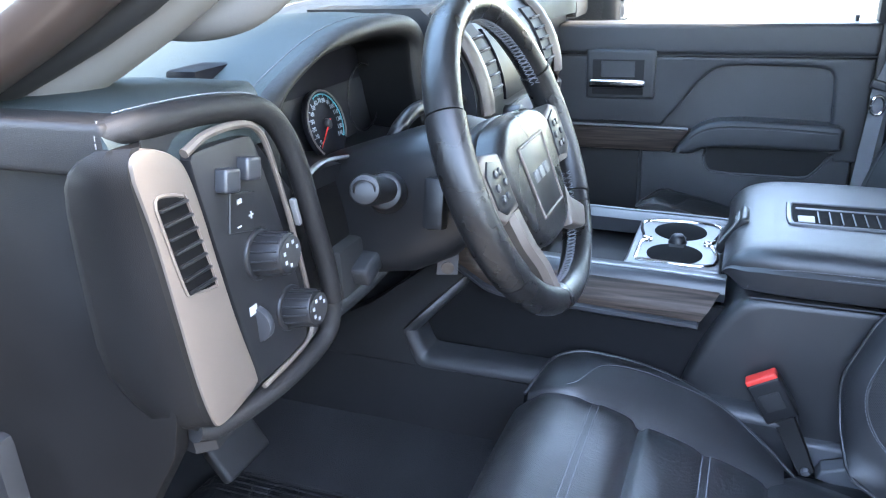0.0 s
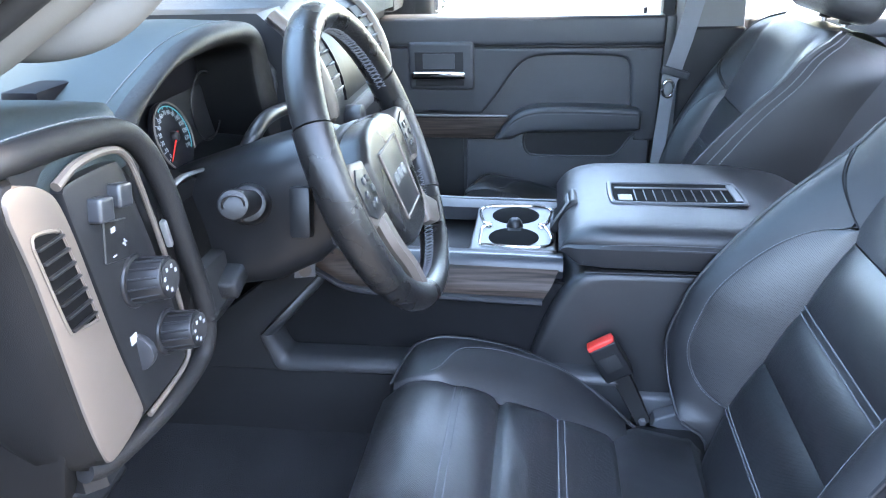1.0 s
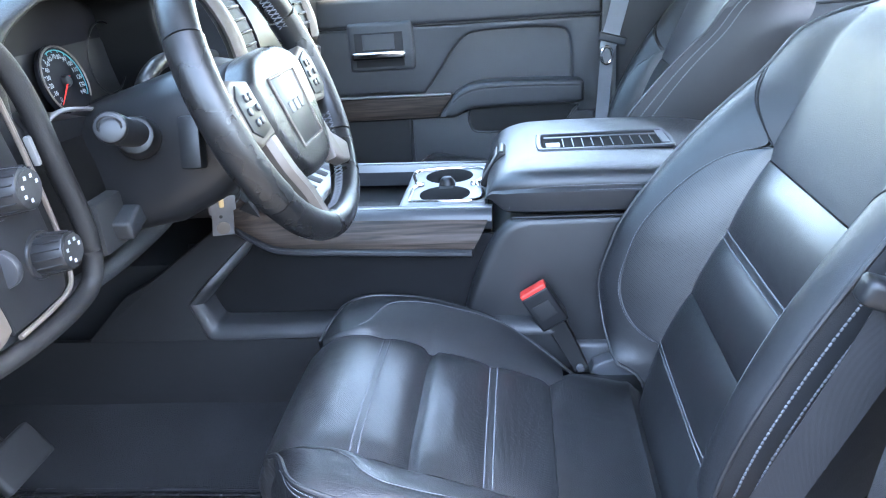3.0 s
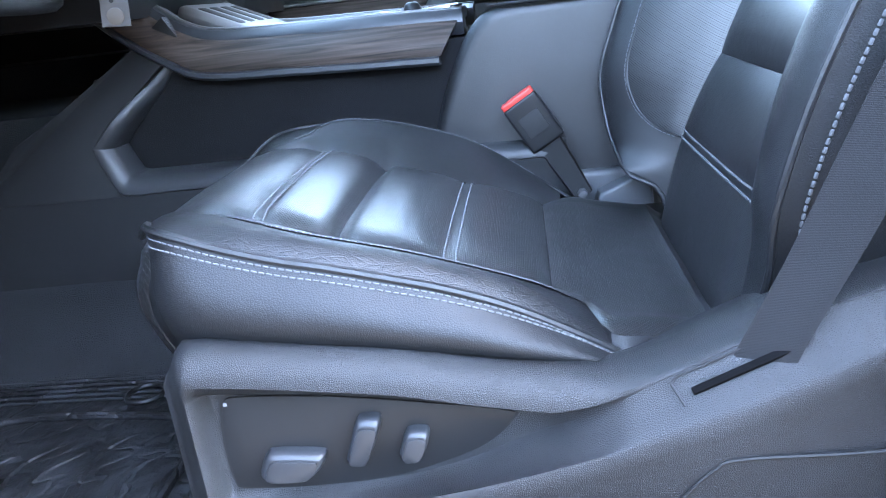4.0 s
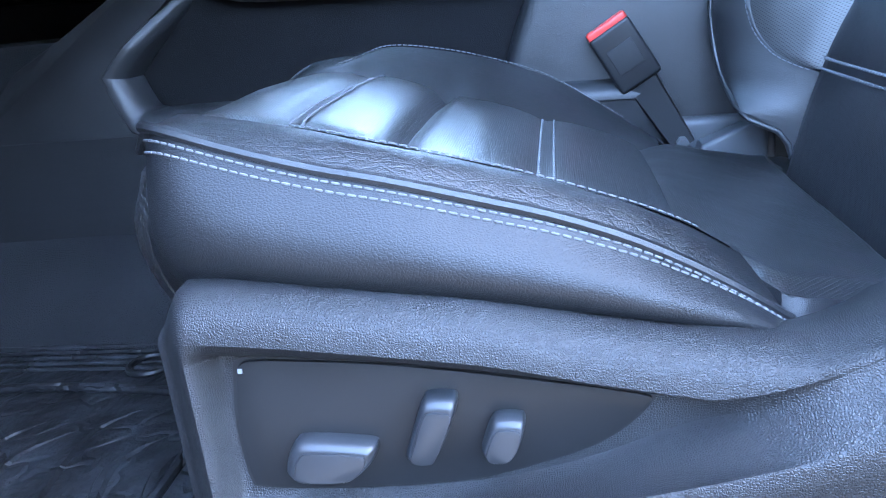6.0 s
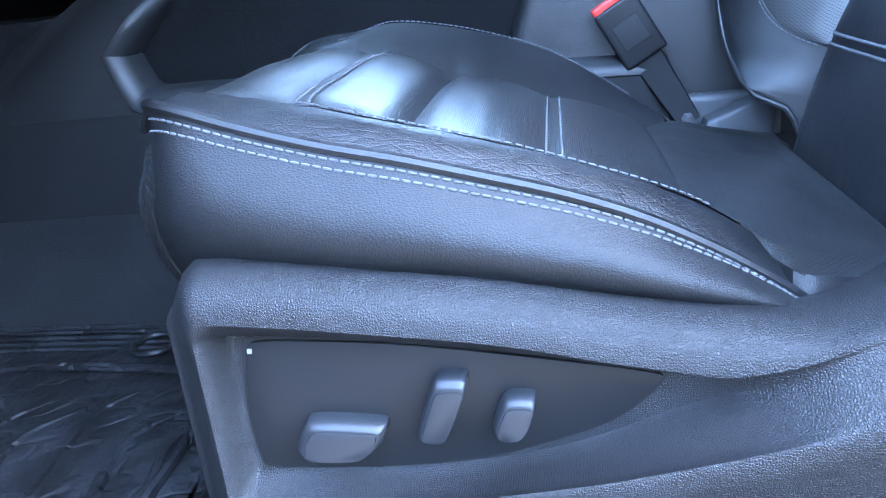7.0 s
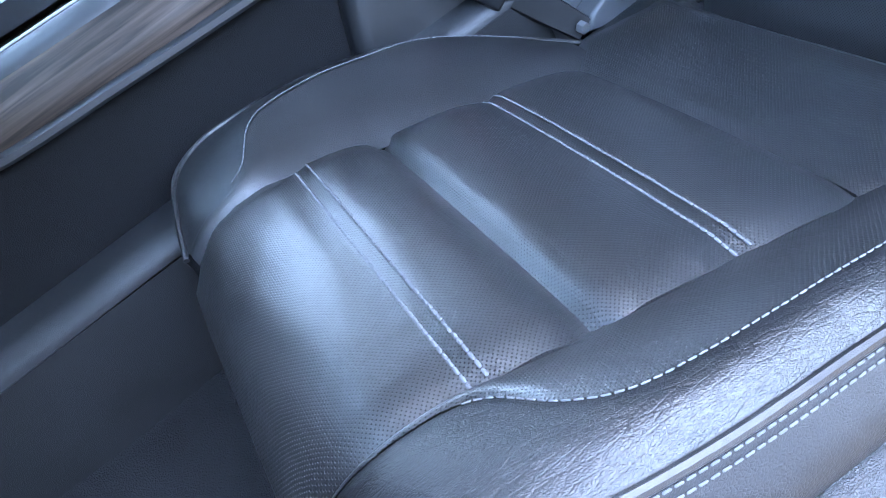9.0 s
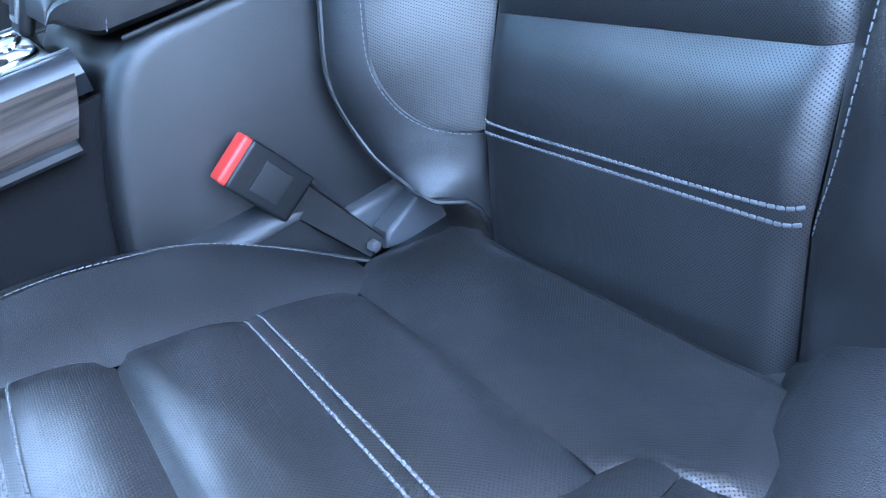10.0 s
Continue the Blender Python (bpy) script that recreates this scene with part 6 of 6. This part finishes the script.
tagged(part("pillar_middle_passenger", loft([[(0.300 + d, 0.665, z), (0.440 + d, 0.665, z), (0.450 + d, 0.70, z), (0.450 + d, 0.78, z), (0.290 + d, 0.78, z), (0.290 + d, 0.70, z)] for z, d in ((0.0, 0.0), (0.55, 0.0), (0.80, 0.0), (1.32, -0.02))]), TRIMGREY, None, "light grey trimmed middle door pillar"), category="pillar", kind="structure")
tagged(part("trim_pillar_lower", box((0.296, 0.655, 0.0), (0.447, 0.672, 0.79), 0.01, 3), SMOOTH, None, "black lower trim of the middle door pillar"), category="trim", kind="structure")
tagged(part("trim_door_jamb", box((0.264, 0.708, 0.0), (0.300, 0.775, 0.812), 0.006, 2), SWITCH, None, "grey door jamb beside the middle pillar"), category="trim", kind="structure")
pbelt = thing("passenger_seat_belt", (0.30, 0.63, 0.4), "light grey woven seat belt with a metal latch plate", "seat belt")
pb = spline([(0.375, 0.640, 1.25), (0.345, 0.632, 1.0), (0.300, 0.622, 0.78), (0.274, 0.615, 0.68), (0.262, 0.606, 0.58), (0.250, 0.59, 0.42)], 24)
part("strap", sheet(lambda u, v: pb[int(round(u * 23))] + Vector((0.046, 0.006, 0.012)) * (v - 0.5) * (1 if u < 0.62 else 0.7), 23, 4, (0, 0.0016, 0)), BELTGREY, pbelt)
lt = part("latch_plate", turned(box((-0.034, -0.006, -0.010), (0.034, 0.006, 0.010), 0.005, 3), Matrix.Translation((0.280, 0.606, 0.690)) @ Matrix.Rotation(radians(16), 4, "Y")), SWITCH, pbelt, "grey latch plate")
part("tongue", tube([Vector((0.266, 0.600, 0.652)) + Vector((0.013 * math.cos(a), 0, 0.020 * math.sin(a))) for a in np.linspace(0, 2 * math.pi, 24)], 0.0040, 8), CHROME, lt, "bright steel tongue")

# rear door and back of the cab
rdoor = thing("rear_door", (0.9, 0.74, 0.1), "black rear passenger door panel", "car door")
part("panel", box((0.46, DY, 0.02), (1.25, 0.77, 0.800), 0.012, 3), DOORSKIN, rdoor)
part("sill_cap", box((0.458, DY - 0.006, 0.756), (1.25, 0.775, 0.804), 0.012, 3), DOORSKIN, rdoor)
part("panel_ridge", tube(spline([(0.50, DY - 0.002, 0.70), (0.58, DY - 0.002, 0.735), (1.24, DY - 0.002, 0.735)], 20), 0.006, 8), DOORSKIN, rdoor)
rp = part("window_pane", box((0.45, 0.742, 0.79), (1.25, 0.746, 1.31), 0.0), GLASS, rdoor, "clear side window", False)
rp.visible_shadow = False
tagged(part("pillar_rear_passenger", box((1.22, 0.66, 0.78), (1.32, 0.78, 1.32), 0.01), TRIMGREY, None, "light grey rear cab pillar"), category="pillar", kind="structure")
tagged(part("pillar_rear_driver", box((1.22, -0.86, 0.0), (1.32, -0.74, 1.32), 0.01), TRIMGREY, None, "light grey rear cab pillar"), category="pillar", kind="structure")
bench = thing("rear_bench", (0.95, CY, 0.12), "black leather rear bench behind the front seats", "bench seat")
part("bench_cushion", box((0.74, -0.70, 0.16), (1.20, 0.64, 0.42), 0.05, 3), LEATHER, bench)
part("bench_back", turned(box((-0.06, -0.68, 0.0), (0.06, 0.68, 0.55), 0.04, 3), Matrix.Translation((1.16, CY, 0.40)) @ Matrix.Rotation(radians(12), 4, "Y")), LEATHER, bench)

# roof rails and side walls that close the cab
for y, name in ((-0.76, "roof_rail_driver"), (0.715, "roof_rail_passenger")):
    tagged(part(name, box((-0.10, y - 0.04, 1.28), (1.31, y + 0.04, 1.38), 0.02), TRIMGREY, None, "light grey roof rail over the doors"), category="trim", kind="structure")
tagged(part("trim_windscreen_header", box((-0.30, -0.76, 1.28), (-0.08, 0.72, 1.37), 0.02), HEADLINER, None, "light grey windscreen header"), category="trim", kind="structure")
tagged(part("wall_kick_driver", box((-1.0, -0.885, -0.02), (-0.60, -0.845, 0.60), 0.01), DARKTRIM, None, "dark kick panel in the driver footwell"), category="wall", kind="structure")
tagged(part("wall_kick_passenger", box((-1.0, 0.70, -0.02), (-0.70, 0.78, 0.90), 0.01), CARPET, None, "dark kick panel in the passenger footwell"), category="wall", kind="structure")

# mirror outside the passenger window
mir = thing("side_mirror", (-0.36, 1.0, 0.80), "black side mirror outside the passenger window", "mirror")
part("housing", box((-0.50, 0.90, 0.780), (-0.345, 1.14, 1.02), 0.03, 3), RUBBER, mir)
part("mirror_glass", box((-0.347, 0.925, 0.805), (-0.340, 1.115, 0.995), 0.012, 3), material("mirror", (0.85, 0.86, 0.87), 0.03, 1.0), mir, "flat mirror glass")
part("arm", box((-0.50, 0.77, 0.82), (-0.43, 0.92, 0.87), 0.015), RUBBER, mir)

# ---- floor mat and pedals ----
matx = thing("floor_mat", (-0.55, -0.55, floor_z), "dusty black ribbed rubber floor mat in the footwell", "floor mat")
mz = floor_z + 0.008
part("base", slab(smooth_outline([(-0.82, -0.36), (-0.80, -0.345), (-0.45, -0.345), (-0.27, -0.36), (-0.26, -0.38), (-0.26, -0.70), (-0.29, -0.74), (-0.60, -0.80), (-0.80, -0.80), (-0.84, -0.76), (-0.82, -0.36)], 60)[:-1], Matrix.Translation((0, 0, mz)), 0.006, 0.003), MATM, matx)
for k in range(5):
    part("rib", tube([(x, -0.362 - 0.013 * k + 0.002 * math.sin(9 * x), mz + 0.007) for x in np.linspace(-0.80, -0.30, 12)], 0.0024, 6), MATM, matx)
part("inner_lip", tube(spline([(-0.80, -0.52, mz + 0.008), (-0.66, -0.50, mz + 0.009), (-0.56, -0.462, mz + 0.010), (-0.48, -0.455, mz + 0.010), (-0.34, -0.468, mz + 0.009), (-0.30, -0.50, mz + 0.008), (-0.29, -0.72, mz + 0.008)], 40), 0.005, 8), MATM, matx, "raised inner lip")
tread_rng = random.Random(5)
for k in range(13):
    x0, w = -0.82 + 0.043 * k + tread_rng.uniform(-0.008, 0.008), tread_rng.uniform(0.02, 0.07)
    part("tread", tube(spline([(x0, -0.75 + 0.5 * w, mz + 0.004), (x0 + 0.05, -0.66, mz + 0.0055), (x0 + 0.035, -0.60 + w, mz + 0.0055), (x0 + 0.08, -0.54 + w, mz + 0.004)], 14), lambda u: 0.0045 * (0.4 + math.sin(math.pi * u)), 6, flat=0.6), MATM, matx)
loop = thing("mat_retainer_loop", (-0.41, -0.41, mz), "black plastic retainer ring on the floor mat", "ring")
part("ring", tube([(-0.405 + 0.022 * math.cos(a), -0.412 + 0.022 * math.sin(a), mz + 0.011) for a in np.linspace(0, 2 * math.pi, 28)], 0.0035, 8), SMOOTH, loop)
pedal = thing("brake_pedal", (-0.70, -0.42, 0.22), "black rubber brake pedal on a steel arm", "pedal")
part("pad", turned(box((-0.012, -0.055, -0.032), (0.008, 0.055, 0.032), 0.008, 3), Matrix.Translation((-0.70, -0.45, 0.27)) @ Matrix.Rotation(radians(-35), 4, "Y")), RUBBER, pedal)
part("arm", tube(spline([(-0.705, -0.45, 0.27), (-0.76, -0.45, 0.36), (-0.78, -0.45, 0.55)], 10), 0.010, 8), SMOOTH, pedal)

# ---- the driver's door, standing open in front of the opening ----
ddoor = thing("driver_door", (-0.78, -0.93, -0.1), "open driver door with a dark inner panel", "car door")
DM = Matrix.Translation((-0.80, -0.93, 0)) @ Matrix.Rotation(radians(-68), 4, "Z")
part("panel", turned(box((0.0, -0.05, -0.12), (1.02, 0.05, 0.80), 0.03, 3), DM), SMOOTH, ddoor)
part("outer_skin", turned(box((0.0, -0.075, -0.14), (1.04, -0.045, 0.81), 0.012, 2), DM), PAINT, ddoor, "dark bronze painted outer skin")
part("armrest", turned(box((0.25, 0.04, 0.42), (0.90, 0.11, 0.50), 0.02, 3), DM), SOFT, ddoor)
part("window_frame", turned(tube(spline([(0.05, 0, 0.80), (0.40, 0, 1.15), (0.62, 0, 1.32), (0.95, 0, 1.33), (1.0, 0, 0.80)], 30), 0.024, 8), DM), RUBBER, ddoor)
dp = part("window_pane", turned(box((0.10, -0.003, 0.79), (0.99, 0.003, 0.86), 0), DM), GLASS, ddoor, "clear side window", False)
dp.visible_shadow = False
